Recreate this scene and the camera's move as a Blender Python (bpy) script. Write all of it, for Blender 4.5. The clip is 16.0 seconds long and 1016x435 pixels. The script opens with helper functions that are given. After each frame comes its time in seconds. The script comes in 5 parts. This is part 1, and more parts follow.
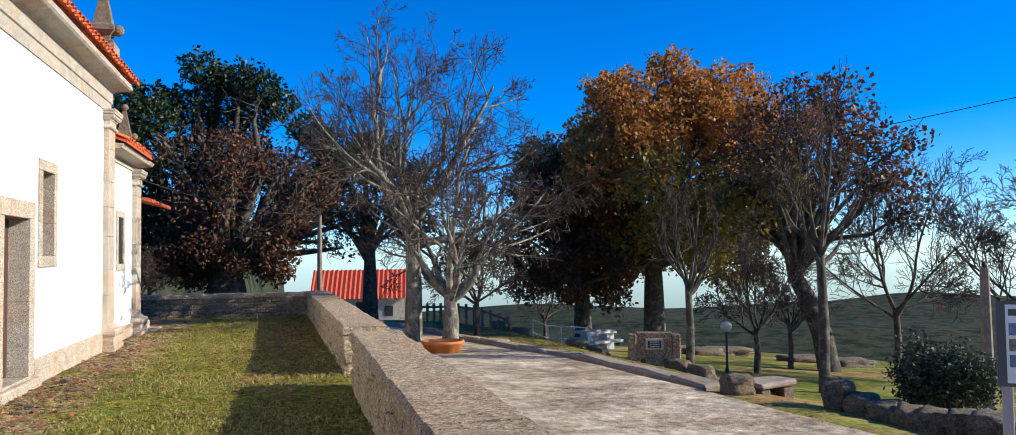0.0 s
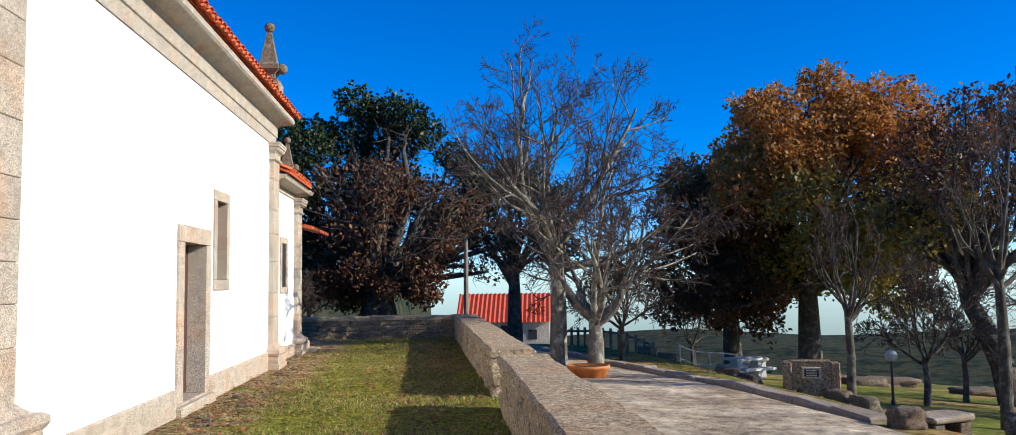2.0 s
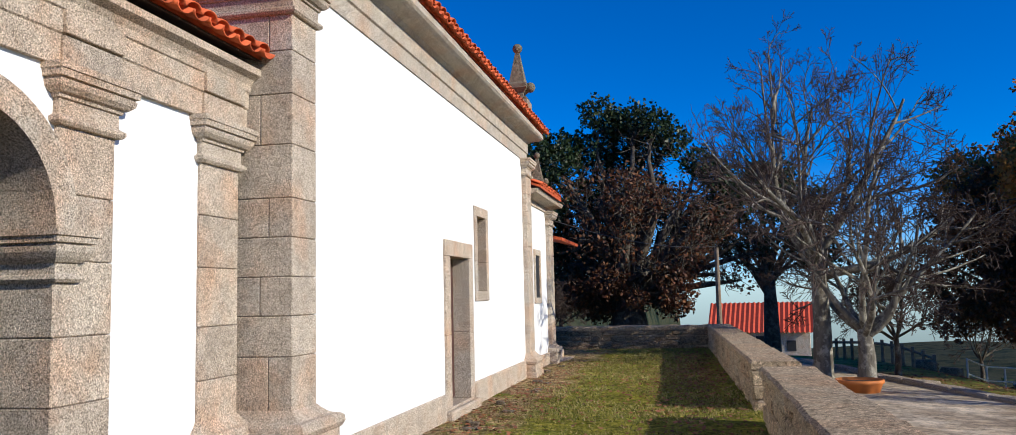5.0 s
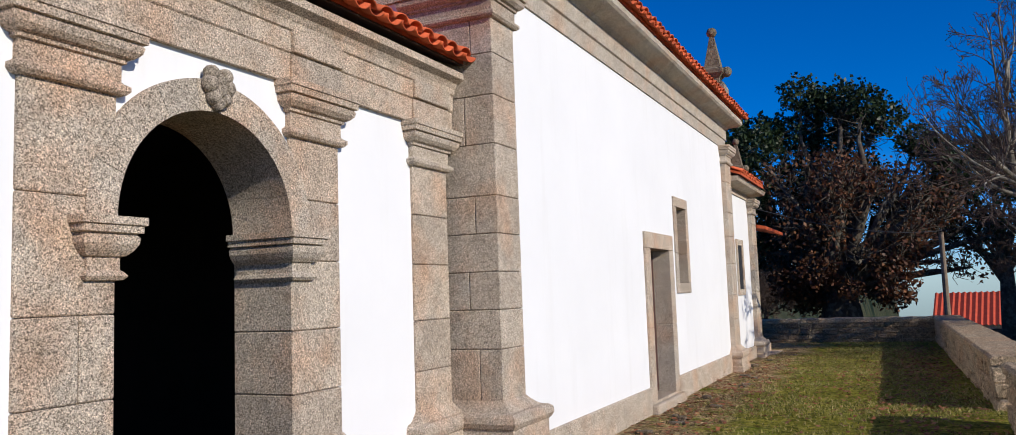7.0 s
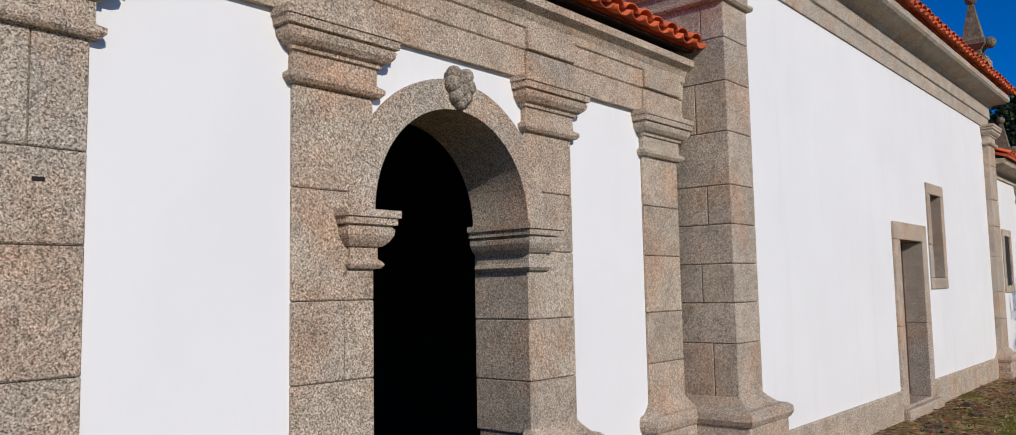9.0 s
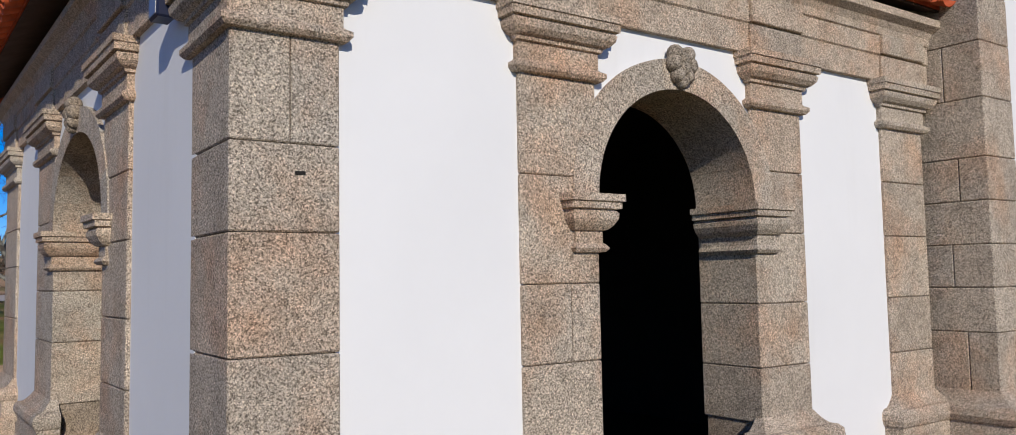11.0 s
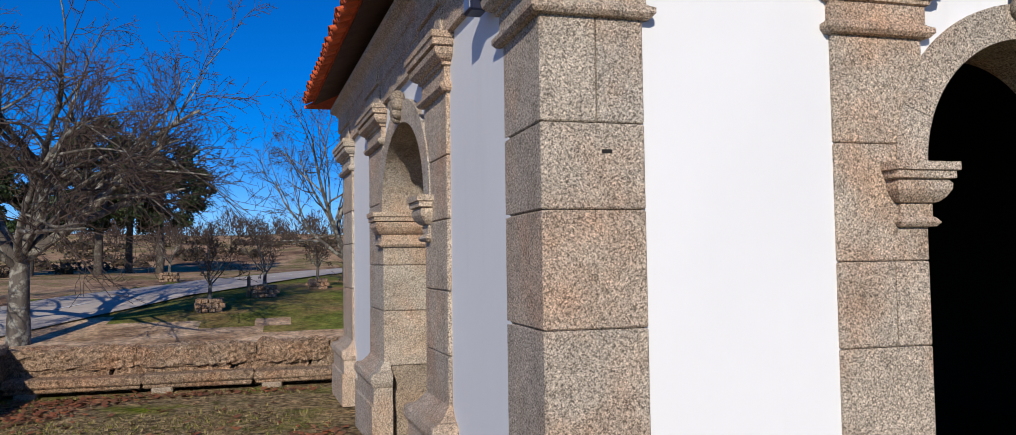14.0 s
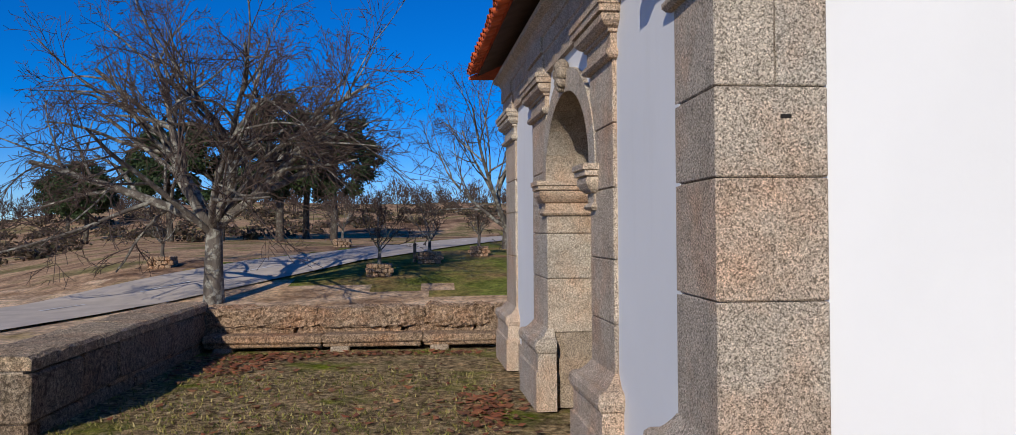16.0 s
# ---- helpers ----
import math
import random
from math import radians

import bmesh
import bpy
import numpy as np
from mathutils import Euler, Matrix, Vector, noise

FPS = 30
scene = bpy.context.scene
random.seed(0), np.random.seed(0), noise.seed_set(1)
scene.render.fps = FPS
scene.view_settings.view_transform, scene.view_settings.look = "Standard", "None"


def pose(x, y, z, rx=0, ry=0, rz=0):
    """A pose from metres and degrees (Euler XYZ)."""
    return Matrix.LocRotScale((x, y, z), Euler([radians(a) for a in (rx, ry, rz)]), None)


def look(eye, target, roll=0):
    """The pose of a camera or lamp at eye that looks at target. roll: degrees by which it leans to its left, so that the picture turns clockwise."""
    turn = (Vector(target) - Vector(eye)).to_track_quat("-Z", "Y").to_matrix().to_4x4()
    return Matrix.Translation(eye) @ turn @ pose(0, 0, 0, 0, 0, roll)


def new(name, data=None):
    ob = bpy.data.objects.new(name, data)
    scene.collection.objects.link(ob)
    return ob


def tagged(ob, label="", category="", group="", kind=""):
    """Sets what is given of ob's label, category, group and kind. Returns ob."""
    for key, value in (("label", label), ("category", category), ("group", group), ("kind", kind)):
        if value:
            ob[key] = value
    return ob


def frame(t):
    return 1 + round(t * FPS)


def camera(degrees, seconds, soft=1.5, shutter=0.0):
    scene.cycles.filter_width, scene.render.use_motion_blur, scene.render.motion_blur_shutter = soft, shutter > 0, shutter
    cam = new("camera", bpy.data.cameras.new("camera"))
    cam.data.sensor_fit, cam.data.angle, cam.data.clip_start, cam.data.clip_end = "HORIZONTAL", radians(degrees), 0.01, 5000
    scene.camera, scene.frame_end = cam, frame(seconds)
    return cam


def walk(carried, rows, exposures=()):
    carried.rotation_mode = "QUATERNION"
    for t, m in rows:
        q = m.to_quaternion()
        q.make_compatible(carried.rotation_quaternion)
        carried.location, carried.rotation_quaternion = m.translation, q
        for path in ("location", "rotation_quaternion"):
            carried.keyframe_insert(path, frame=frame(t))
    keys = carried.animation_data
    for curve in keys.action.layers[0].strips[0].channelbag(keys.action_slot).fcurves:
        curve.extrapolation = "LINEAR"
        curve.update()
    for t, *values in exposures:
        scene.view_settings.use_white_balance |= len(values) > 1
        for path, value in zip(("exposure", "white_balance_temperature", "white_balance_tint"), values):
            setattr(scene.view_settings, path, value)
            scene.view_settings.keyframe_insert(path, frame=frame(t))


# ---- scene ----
cam = camera(63.0, 16.0, 0.8)
EYE, ARM = 1.65, 0.295  # the eye's height over the lawn, and how far it is held out from the turning body
ROWS = [  # seconds, yaw, pitch, roll
    (0.0, -14.57, 2.6, 0.79),
    (0.5, -12.07, 2.98, 0.63),
    (1.0, -9.52, 3.49, 0.64),
    (1.5, -6.9, 4.02, 0.65),
    (2.0, -4.77, 4.38, 0.78),
    (2.5, -2.47, 4.62, 0.94),
    (3.0, 0.53, 4.73, 0.88),
    (3.5, 3.3, 4.86, 0.93),
    (4.0, 6.07, 5.07, 1.07),
    (6.5, 22.12, 5.37, 1.85),
    (7.0, 25.57, 5.29, 2.02),
    (7.5, 29.15, 5.23, 1.83),
    (8.0, 32.73, 5.1, 1.49),
    (8.5, 35.9, 5.04, 1.27),
    (9.0, 40.75, 5.11, 1.1),
    (9.5, 44.62, 5.0, 1.32),
    (12.0, 62.77, 3.84, 0.62),
    (12.5, 66.52, 3.72, 0.66),
    (13.0, 69.49, 3.43, 1.09),
    (13.5, 71.73, 3.2, 1.01),
    (14.0, 74.73, 2.96, 0.8),
    (14.5, 77.49, 2.7, 0.68),
    (15.0, 80.36, 2.16, 0.67),
    (15.5, 83.4, 1.49, 0.62),
    (16.0, 85.56, 0.91, 0.39),
]
walk(cam, [(t, pose(-math.sin(radians(yaw)) * ARM, math.cos(radians(yaw)) * ARM, EYE, 90 + pitch, roll, yaw)) for t, yaw, pitch, roll in ROWS], [(0.0, 0.62, 6600, 4), (4.0, 0.24, 6500, 6), (7.0, -0.2, 6500, 10), (8.0, -0.42, 6500, 10), (9.5, -0.56, 6500, 10), (12.0, -0.44, 6550, 10), (14.0, -0.34, 6550, 10), (16.0, -0.38, 6600, 10)])

# ---- light ----
SUN_DIR = Vector((1.0, -0.34, 0.49)).normalized()  # towards the sun
world = bpy.data.worlds.new("world")
scene.world = world
world.use_nodes = True
wn = world.node_tree.nodes
sky = wn.new("ShaderNodeTexSky")
sky.sky_type, sky.sun_disc = "NISHITA", False
sky.sun_elevation = math.asin(SUN_DIR.z)
sky.sun_rotation = math.atan2(SUN_DIR.x, SUN_DIR.y)
sky.altitude, sky.air_density, sky.dust_density, sky.ozone_density = 1500, 0.85, 0.5, 6.5
deep = wn.new("ShaderNodeHueSaturation")  # the camera's strong rendering of a clear winter sky
deep.inputs["Saturation"].default_value = 1.3
deep.inputs["Hue"].default_value = 0.512
world.node_tree.links.new(sky.outputs[0], deep.inputs["Color"])
world.node_tree.links.new(deep.outputs[0], wn["Background"].inputs[0])
wn["Background"].inputs[1].default_value = 0.15
sun = new("sun", bpy.data.lights.new("sun", "SUN"))
sun.data.energy, sun.data.angle, sun.data.color = 4.9, radians(0.53), (1.0, 0.92, 0.80)
sun.matrix_world = look(SUN_DIR * 60, (0, 0, 0))


# ---- materials ----
def nodes(name, rough=0.9):
    m = bpy.data.materials.new(name)
    m.use_nodes = True
    n, l = m.node_tree.nodes, m.node_tree.links
    b = n["Principled BSDF"]
    b.inputs["Roughness"].default_value = rough
    b.inputs["Specular IOR Level"].default_value = 0.3
    return m, n, l, b


def add(n, kind, **kw):
    x = n.new("ShaderNode" + kind)
    for k, v in kw.items():
        x.inputs[k].default_value = v
    return x


def ramp(n, l, src, stops):
    r = n.new("ShaderNodeValToRGB")
    while len(r.color_ramp.elements) < len(stops):
        r.color_ramp.elements.new(0.5)
    for e, (p, c) in zip(r.color_ramp.elements, stops):
        e.position, e.color = p, (*c, 1) if len(c) == 3 else c
    l.new(src, r.inputs[0])
    return r.outputs[0]


def mixc(n, l, fac, a, b, mode="MIX"):
    x = n.new("ShaderNodeMix")
    x.data_type, x.blend_type = "RGBA", mode
    for s, v in ((0, fac), (6, a), (7, b)):
        if isinstance(v, (int, float)):
            x.inputs[s].default_value = v
        elif isinstance(v, tuple):
            x.inputs[s].default_value = (*v, 1)
        else:
            l.new(v, x.inputs[s])
    return x.outputs[2]


def tex(n, l, co, scale, detail=4.0, rough=0.55, stretch=None):
    t = add(n, "TexNoise", Scale=scale, Detail=detail, Roughness=rough)
    if stretch:
        mp = n.new("ShaderNodeMapping")
        mp.inputs["Scale"].default_value = stretch
        l.new(co, mp.inputs[0])
        co = mp.outputs[0]
    l.new(co, t.inputs["Vector"])
    return t.outputs["Fac"]


def bump(n, l, b, h, strength, dist):
    x = add(n, "Bump", Strength=strength, Distance=dist)
    l.new(h, x.inputs["Height"])
    l.new(x.outputs[0], b.inputs["Normal"])


def world_co(n):
    return n.new("ShaderNodeNewGeometry").outputs["Position"]


def granite(name, light=1.0, warm=1.0, lichen=0.25, speck=1.0, tint=(1.0, 0.93, 0.83), coarse=0.0):
    """Weathered granite: pale feldspar and dark mica grains, rusty stains, grey lichen, pits and tooling."""
    m, n, l, b = nodes(name, 0.88)
    co = world_co(n)
    rnd = n.new("ShaderNodeObjectInfo").outputs["Random"]
    v = add(n, "TexVoronoi", Scale=150.0)
    l.new(co, v.inputs["Vector"])
    grain = ramp(n, l, v.outputs["Color"], [(0.0, (0.09, 0.08, 0.07)), (0.22, (0.24, 0.215, 0.19)), (0.42, (0.50, 0.47, 0.43)), (0.75, (0.64, 0.60, 0.55)), (1.0, (0.84, 0.81, 0.77))])
    fine = ramp(n, l, tex(n, l, co, 110.0, 5.0, 0.85), [(0.41, (0.22, 0.21, 0.20)), (0.53, (0.95, 0.95, 0.95)), (0.68, (1.25, 1.25, 1.25))])
    c = mixc(n, l, 0.85 * speck, grain, fine, "MULTIPLY")
    c = mixc(n, l, 1.0, c, tint, "MULTIPLY")
    stain = ramp(n, l, tex(n, l, co, 1.9, 6.0, 0.62), [(0.47, (0, 0, 0)), (0.70, (1, 1, 1))])
    c = mixc(n, l, mixc(n, l, 0.65 * warm, (0.0, 0.0, 0.0), stain), c, mixc(n, l, 1.0, c, (1.15, 0.74, 0.50), "MULTIPLY"))
    tone = ramp(n, l, rnd, [(0.0, (0.82, 0.74, 0.67)), (0.25, (1.10, 1.04, 0.97)), (0.5, (1.12, 0.95, 0.82)), (0.75, (1.16, 1.10, 1.02)), (1.0, (0.98, 0.97, 0.95))])
    c = mixc(n, l, 0.6, c, tone, "MULTIPLY")
    cloud = ramp(n, l, tex(n, l, co, 4.0, 6.0, 0.7), [(0.3, (0.72, 0.71, 0.70)), (0.7, (1.2, 1.2, 1.2))])
    c = mixc(n, l, 0.8, c, cloud, "MULTIPLY")
    li = ramp(n, l, tex(n, l, co, 5.5, 7.0, 0.75), [(0.54, (0, 0, 0)), (0.64, (1, 1, 1))])
    c = mixc(n, l, mixc(n, l, lichen, (0.0, 0.0, 0.0), li), c, mixc(n, l, 1.0, c, (0.42, 0.43, 0.38), "MULTIPLY"))
    c = mixc(n, l, 1.0, c, (light, light, light), "MULTIPLY")
    if coarse:
        c = mixc(n, l, coarse, c, ramp(n, l, tex(n, l, co, 24.0, 6.0, 0.8), [(0.42, (0.30, 0.27, 0.24)), (0.53, (1.0, 1.0, 1.0)), (0.66, (1.5, 1.47, 1.4))]), "MULTIPLY")
    pit = add(n, "TexVoronoi", Scale=6.0)
    l.new(co, pit.inputs["Vector"])
    hole = ramp(n, l, pit.outputs["Distance"], [(0.03, (0, 0, 0)), (0.10, (1, 1, 1))])
    c = mixc(n, l, 0.5, c, hole, "MULTIPLY")
    l.new(c, b.inputs["Base Color"])
    h = mixc(n, l, 0.5, tex(n, l, co, 95.0, 4.0, 0.8), tex(n, l, co, 14.0, 6.0, 0.65))
    h = mixc(n, l, 0.5, h, hole, "MULTIPLY")
    bump(n, l, b, h, 0.9, 0.022 + 0.03 * coarse)
    return m


def plain(name, colour, rough=0.7, vary=0.15, scale=6.0, metal=0.0, relief=0.0, rand=0.0, shine=0.3):
    m, n, l, b = nodes(name, rough)
    b.inputs["Specular IOR Level"].default_value = shine
    co = world_co(n)
    f = tex(n, l, co, scale, 5.0, 0.6)
    dark = tuple(v * (1 - vary) for v in colour)
    lite = tuple(min(1, v * (1 + vary)) for v in colour)
    c = ramp(n, l, f, [(0.3, dark), (0.7, lite)])
    if rand:
        rnd = n.new("ShaderNodeObjectInfo").outputs["Random"]
        c = mixc(n, l, 1.0, c, ramp(n, l, rnd, [(0.0, (1 - rand,) * 3), (1.0, (1 + rand,) * 3)]), "MULTIPLY")
    l.new(c, b.inputs["Base Color"])
    b.inputs["Metallic"].default_value = metal
    if relief:
        bump(n, l, b, tex(n, l, co, scale * 6, 4.0, 0.6), 0.5, relief)
    return m


def plaster_mat():
    m, n, l, b = nodes("lime_plaster", 0.85)
    co = world_co(n)
    c = ramp(n, l, tex(n, l, co, 0.7, 5.0, 0.6), [(0.3, (0.74, 0.745, 0.745)), (0.7, (0.79, 0.795, 0.795))])
    streak = ramp(n, l, tex(n, l, co, 3.0, 5.0, 0.6, (1.0, 1.0, 0.12)), [(0.55, (1, 1, 1)), (0.85, (0.90, 0.89, 0.87))])
    c = mixc(n, l, 0.6, c, streak, "MULTIPLY")
    l.new(c, b.inputs["Base Color"])
    bump(n, l, b, tex(n, l, co, 22.0, 4.0, 0.6), 0.18, 0.006)
    return m


def leafy(name, cols, rough=0.55, trans=0.25):
    m, n, l, b = nodes(name, rough)
    rnd = n.new("ShaderNodeNewGeometry").outputs["Random Per Island"]
    k = len(cols) - 1
    c = ramp(n, l, rnd, [(i / k, q) for i, q in enumerate(cols)])
    big = tex(n, l, world_co(n), 0.55, 3.0, 0.5)
    c = mixc(n, l, 1.0, c, ramp(n, l, big, [(0.3, (0.75, 0.75, 0.75)), (0.7, (1.2, 1.2, 1.2))]), "MULTIPLY")
    l.new(c, b.inputs["Base Color"])
    t = n.new("ShaderNodeBsdfTranslucent")
    l.new(c, t.inputs[0])
    mx = n.new("ShaderNodeMixShader")
    mx.inputs[0].default_value = trans
    l.new(b.outputs[0], mx.inputs[1])
    l.new(t.outputs[0], mx.inputs[2])
    l.new(mx.outputs[0], n["Material Output"].inputs[0])
    return m


def bark(name, a, b_, lichen=(0.33, 0.34, 0.28), amount=0.4, scale=7.0):
    m, n, l, b = nodes(name, 0.9)
    co = world_co(n)
    c = ramp(n, l, tex(n, l, co, scale, 6.0, 0.65, (1.0, 1.0, 0.35)), [(0.3, a), (0.7, b_)])
    li = ramp(n, l, tex(n, l, co, scale * 0.7, 5.0, 0.65), [(0.5, (0, 0, 0)), (0.6, (1, 1, 1))])
    c = mixc(n, l, mixc(n, l, amount, (0.0, 0.0, 0.0), li), c, lichen)
    l.new(c, b.inputs["Base Color"])
    bump(n, l, b, tex(n, l, co, scale * 3, 5.0, 0.65, (1.0, 1.0, 0.3)), 0.8, 0.03)
    return m


def lawn_mat():
    """Thin winter grass with worn earth, drifts of brown leaves and moss."""
    m, n, l, b = nodes("lawn", 0.95)
    co = world_co(n)
    g = ramp(n, l, tex(n, l, co, 11.0, 7.0, 0.75, (1.0, 1.0, 0.2)), [(0.34, (0.05, 0.06, 0.012)), (0.48, (0.20, 0.205, 0.03)), (0.58, (0.34, 0.31, 0.06)), (0.70, (0.52, 0.45, 0.16))])
    e = ramp(n, l, tex(n, l, co, 14.0, 6.0, 0.7), [(0.36, (0.11, 0.075, 0.045)), (0.5, (0.40, 0.29, 0.165)), (0.62, (0.74, 0.57, 0.35))])
    patch = tex(n, l, co, 0.8, 7.0, 0.7)
    sx = n.new("ShaderNodeSeparateXYZ")
    l.new(co, sx.inputs[0])
    # bare earth in front of the porch and along the foot of the church wall
    west = add(n, "MapRange")
    for i, v in enumerate((2.5, -0.5, 0.0, 0.22)):
        west.inputs[1 + i].default_value = v
    l.new(sx.outputs[1], west.inputs[0])
    foot = add(n, "MapRange")
    for i, v in enumerate((-1.9, -2.9, 0.0, 0.30)):
        foot.inputs[1 + i].default_value = v
    l.new(sx.outputs[0], foot.inputs[0])
    mx = n.new("ShaderNodeMath")
    mx.operation = "MAXIMUM"
    l.new(west.outputs[0], mx.inputs[0])
    l.new(foot.outputs[0], mx.inputs[1])
    s = n.new("ShaderNodeMath")
    s.operation = "ADD"
    l.new(patch, s.inputs[0])
    l.new(mx.outputs[0], s.inputs[1])
    f = ramp(n, l, s.outputs[0], [(0.55, (0, 0, 0)), (0.70, (1, 1, 1))])
    f = mixc(n, l, 0.45, f, ramp(n, l, tex(n, l, co, 4.5, 6.0, 0.7), [(0.42, (0, 0, 0)), (0.6, (1, 1, 1))]), "OVERLAY")
    c = mixc(n, l, f, g, e)
    moss = ramp(n, l, tex(n, l, co, 0.8, 5.0, 0.6), [(0.54, (0, 0, 0)), (0.68, (1, 1, 1))])
    c = mixc(n, l, moss, c, mixc(n, l, 1.0, g, (0.85, 1.1, 0.55), "MULTIPLY"))
    l.new(c, b.inputs["Base Color"])
    l.new(mixc(n, l, 0.9, c, ramp(n, l, tex(n, l, co, 2.6, 8.0, 0.8), [(0.36, (0.42, 0.44, 0.40)), (0.5, (0.95, 0.95, 0.9)), (0.62, (1.45, 1.35, 1.2))]), "MULTIPLY"), b.inputs["Base Color"])
    b.inputs["Specular IOR Level"].default_value = 0.05
    bump(n, l, b, tex(n, l, co, 12.0, 8.0, 0.8), 1.0, 0.14)
    return m


def field_mat(name, cols, scale=0.12):
    m, n, l, b = nodes(name, 0.95)
    co = world_co(n)
    k = len(cols) - 1
    c = ramp(n, l, tex(n, l, co, scale, 7.0, 0.62), [(0.3 + 0.4 * i / k, q) for i, q in enumerate(cols)])
    c = mixc(n, l, 0.9, c, ramp(n, l, tex(n, l, co, 5.0, 7.0, 0.8), [(0.36, (0.4, 0.4, 0.4)), (0.5, (1.0, 1.0, 1.0)), (0.64, (1.6, 1.55, 1.45))]), "MULTIPLY")
    c = mixc(n, l, 0.8, c, ramp(n, l, tex(n, l, co, 0.9, 6.0, 0.7), [(0.36, (0.55, 0.52, 0.5)), (0.62, (1.3, 1.3, 1.25))]), "MULTIPLY")
    l.new(c, b.inputs["Base Color"])
    b.inputs["Specular IOR Level"].default_value = 0.04
    bump(n, l, b, tex(n, l, co, 7.0, 6.0, 0.7), 0.7, 0.06)
    return m


M_PLASTER = plaster_mat()
M_GRAN = granite("granite", 1.18, 0.75, 0.25, 1.0, (1.0, 0.95, 0.87))
M_GRAN_GREY = granite("granite_weathered", 0.85, 0.5, 0.6)
M_GRAN_WALL = granite("granite_wall", 1.3, 0.6, 0.45, 1.0, (1.0, 0.87, 0.67), 0.8)
M_GRAN_YARD = granite("yard_wall_stone", 1.0, 0.9, 0.5, 1.0, (1.0, 0.80, 0.62), 0.9)
M_LICHEN = granite("lichen_granite", 0.55, 0.3, 0.8, 1.0, (1.0, 0.97, 0.80), 0.5)
# dark rubble granite, darkened further to hold the walls' shade in its colour
M_RUBBLE_SHADED = granite("dark_shaded_rubble", 0.75, 0.6, 0.8, 1.0, (1.0, 0.90, 0.74), 0.9)
M_ROCK = granite("rock", 0.5, 0.6, 0.7, 1.0, (1.0, 0.92, 0.78), 0.7)
M_TILE = plain("clay_tile", (0.50, 0.095, 0.032), 0.75, 0.3, 9.0, relief=0.004, rand=0.22)
M_DOOR = plain("door_wood", (0.075, 0.035, 0.028), 0.55, 0.3, 12.0)
# near-black that paints in the shade of porch interior and socket
M_SHADE = plain("shade_black", (0.02, 0.017, 0.015), 0.9, 0.2, 3.0)
# dark brown that carries the shade under the porch eaves
M_EAVE_SHADE = plain("eave_shade", (0.085, 0.05, 0.038), 0.85, 0.3, 6.0)
# porch ceiling, with the shade under it put into the colour
M_CEIL_SHADE = plain("ceiling_shade", (0.028, 0.02, 0.015), 0.8, 0.2, 3.0)
M_IRON = plain("painted_iron", (0.03, 0.03, 0.032), 0.5, 0.2, 9.0)
M_STEEL = plain("galvanised_steel", (0.42, 0.43, 0.44), 0.4, 0.1, 9.0, metal=0.8)
M_LAWN = lawn_mat()
M_FIELD = field_mat("grass_field", [(0.34, 0.19, 0.10), (0.27, 0.21, 0.075), (0.15, 0.175, 0.035), (0.19, 0.195, 0.05)], 0.3)
M_HEATH = field_mat("heath", [(0.09, 0.062, 0.044), (0.25, 0.155, 0.098), (0.48, 0.32, 0.20), (0.20, 0.18, 0.075), (0.32, 0.19, 0.12)], 0.16)
M_EARTH = field_mat("bare_earth", [(0.27, 0.155, 0.09), (0.50, 0.34, 0.21), (0.66, 0.49, 0.34), (0.38, 0.28, 0.12)], 0.35)
M_FOREST = field_mat("far_woods", [(0.006, 0.012, 0.008), (0.02, 0.032, 0.02), (0.06, 0.06, 0.035), (0.025, 0.035, 0.02)], 0.03)
M_ROADSTONE = field_mat("worn_paving", [(0.30, 0.23, 0.16), (0.46, 0.38, 0.285), (0.58, 0.50, 0.395)], 0.7)
M_ASPHALT = plain("asphalt", (0.54, 0.475, 0.40), 0.9, 0.14, 1.2, relief=0.004, shine=0.03)
M_PAINT = plain("road_paint", (0.75, 0.75, 0.73), 0.7, 0.1, 8.0)
M_BARK = bark("oak_bark", (0.035, 0.026, 0.02), (0.10, 0.08, 0.062), amount=0.25)
M_BARK_PALE = bark("pale_bark", (0.06, 0.052, 0.042), (0.20, 0.18, 0.145), (0.42, 0.40, 0.33), 0.6)
M_BARK_GREY = bark("lichened_bark", (0.05, 0.042, 0.036), (0.15, 0.13, 0.11), (0.40, 0.40, 0.34), 0.6, 5.0)
M_TWIG = plain("twigs", (0.075, 0.052, 0.042), 0.9, 0.25, 3.0)
M_TWIG_PALE = plain("pale_twigs", (0.16, 0.125, 0.105), 0.9, 0.25, 3.0)
M_OAKLEAF = leafy("autumn_leaves", [(0.28, 0.095, 0.025), (0.48, 0.185, 0.04), (0.38, 0.19, 0.045), (0.58, 0.25, 0.065), (0.27, 0.155, 0.038)], 0.55, 0.38)
M_OLIVELEAF = leafy("green_brown_leaves", [(0.13, 0.13, 0.03), (0.28, 0.24, 0.055), (0.40, 0.24, 0.06), (0.20, 0.18, 0.045)], 0.55, 0.35)
M_REDLEAF = leafy("russet_leaves", [(0.075, 0.034, 0.02), (0.15, 0.055, 0.028), (0.07, 0.045, 0.028), (0.24, 0.10, 0.04)])
M_DARKLEAF = leafy("evergreen_leaves", [(0.012, 0.024, 0.010), (0.022, 0.042, 0.014), (0.035, 0.058, 0.02), (0.018, 0.03, 0.012)], 0.45, 0.12)
M_PINE = leafy("pine_needles", [(0.016, 0.034, 0.014), (0.038, 0.066, 0.024), (0.065, 0.092, 0.032)], 0.6, 0.1)
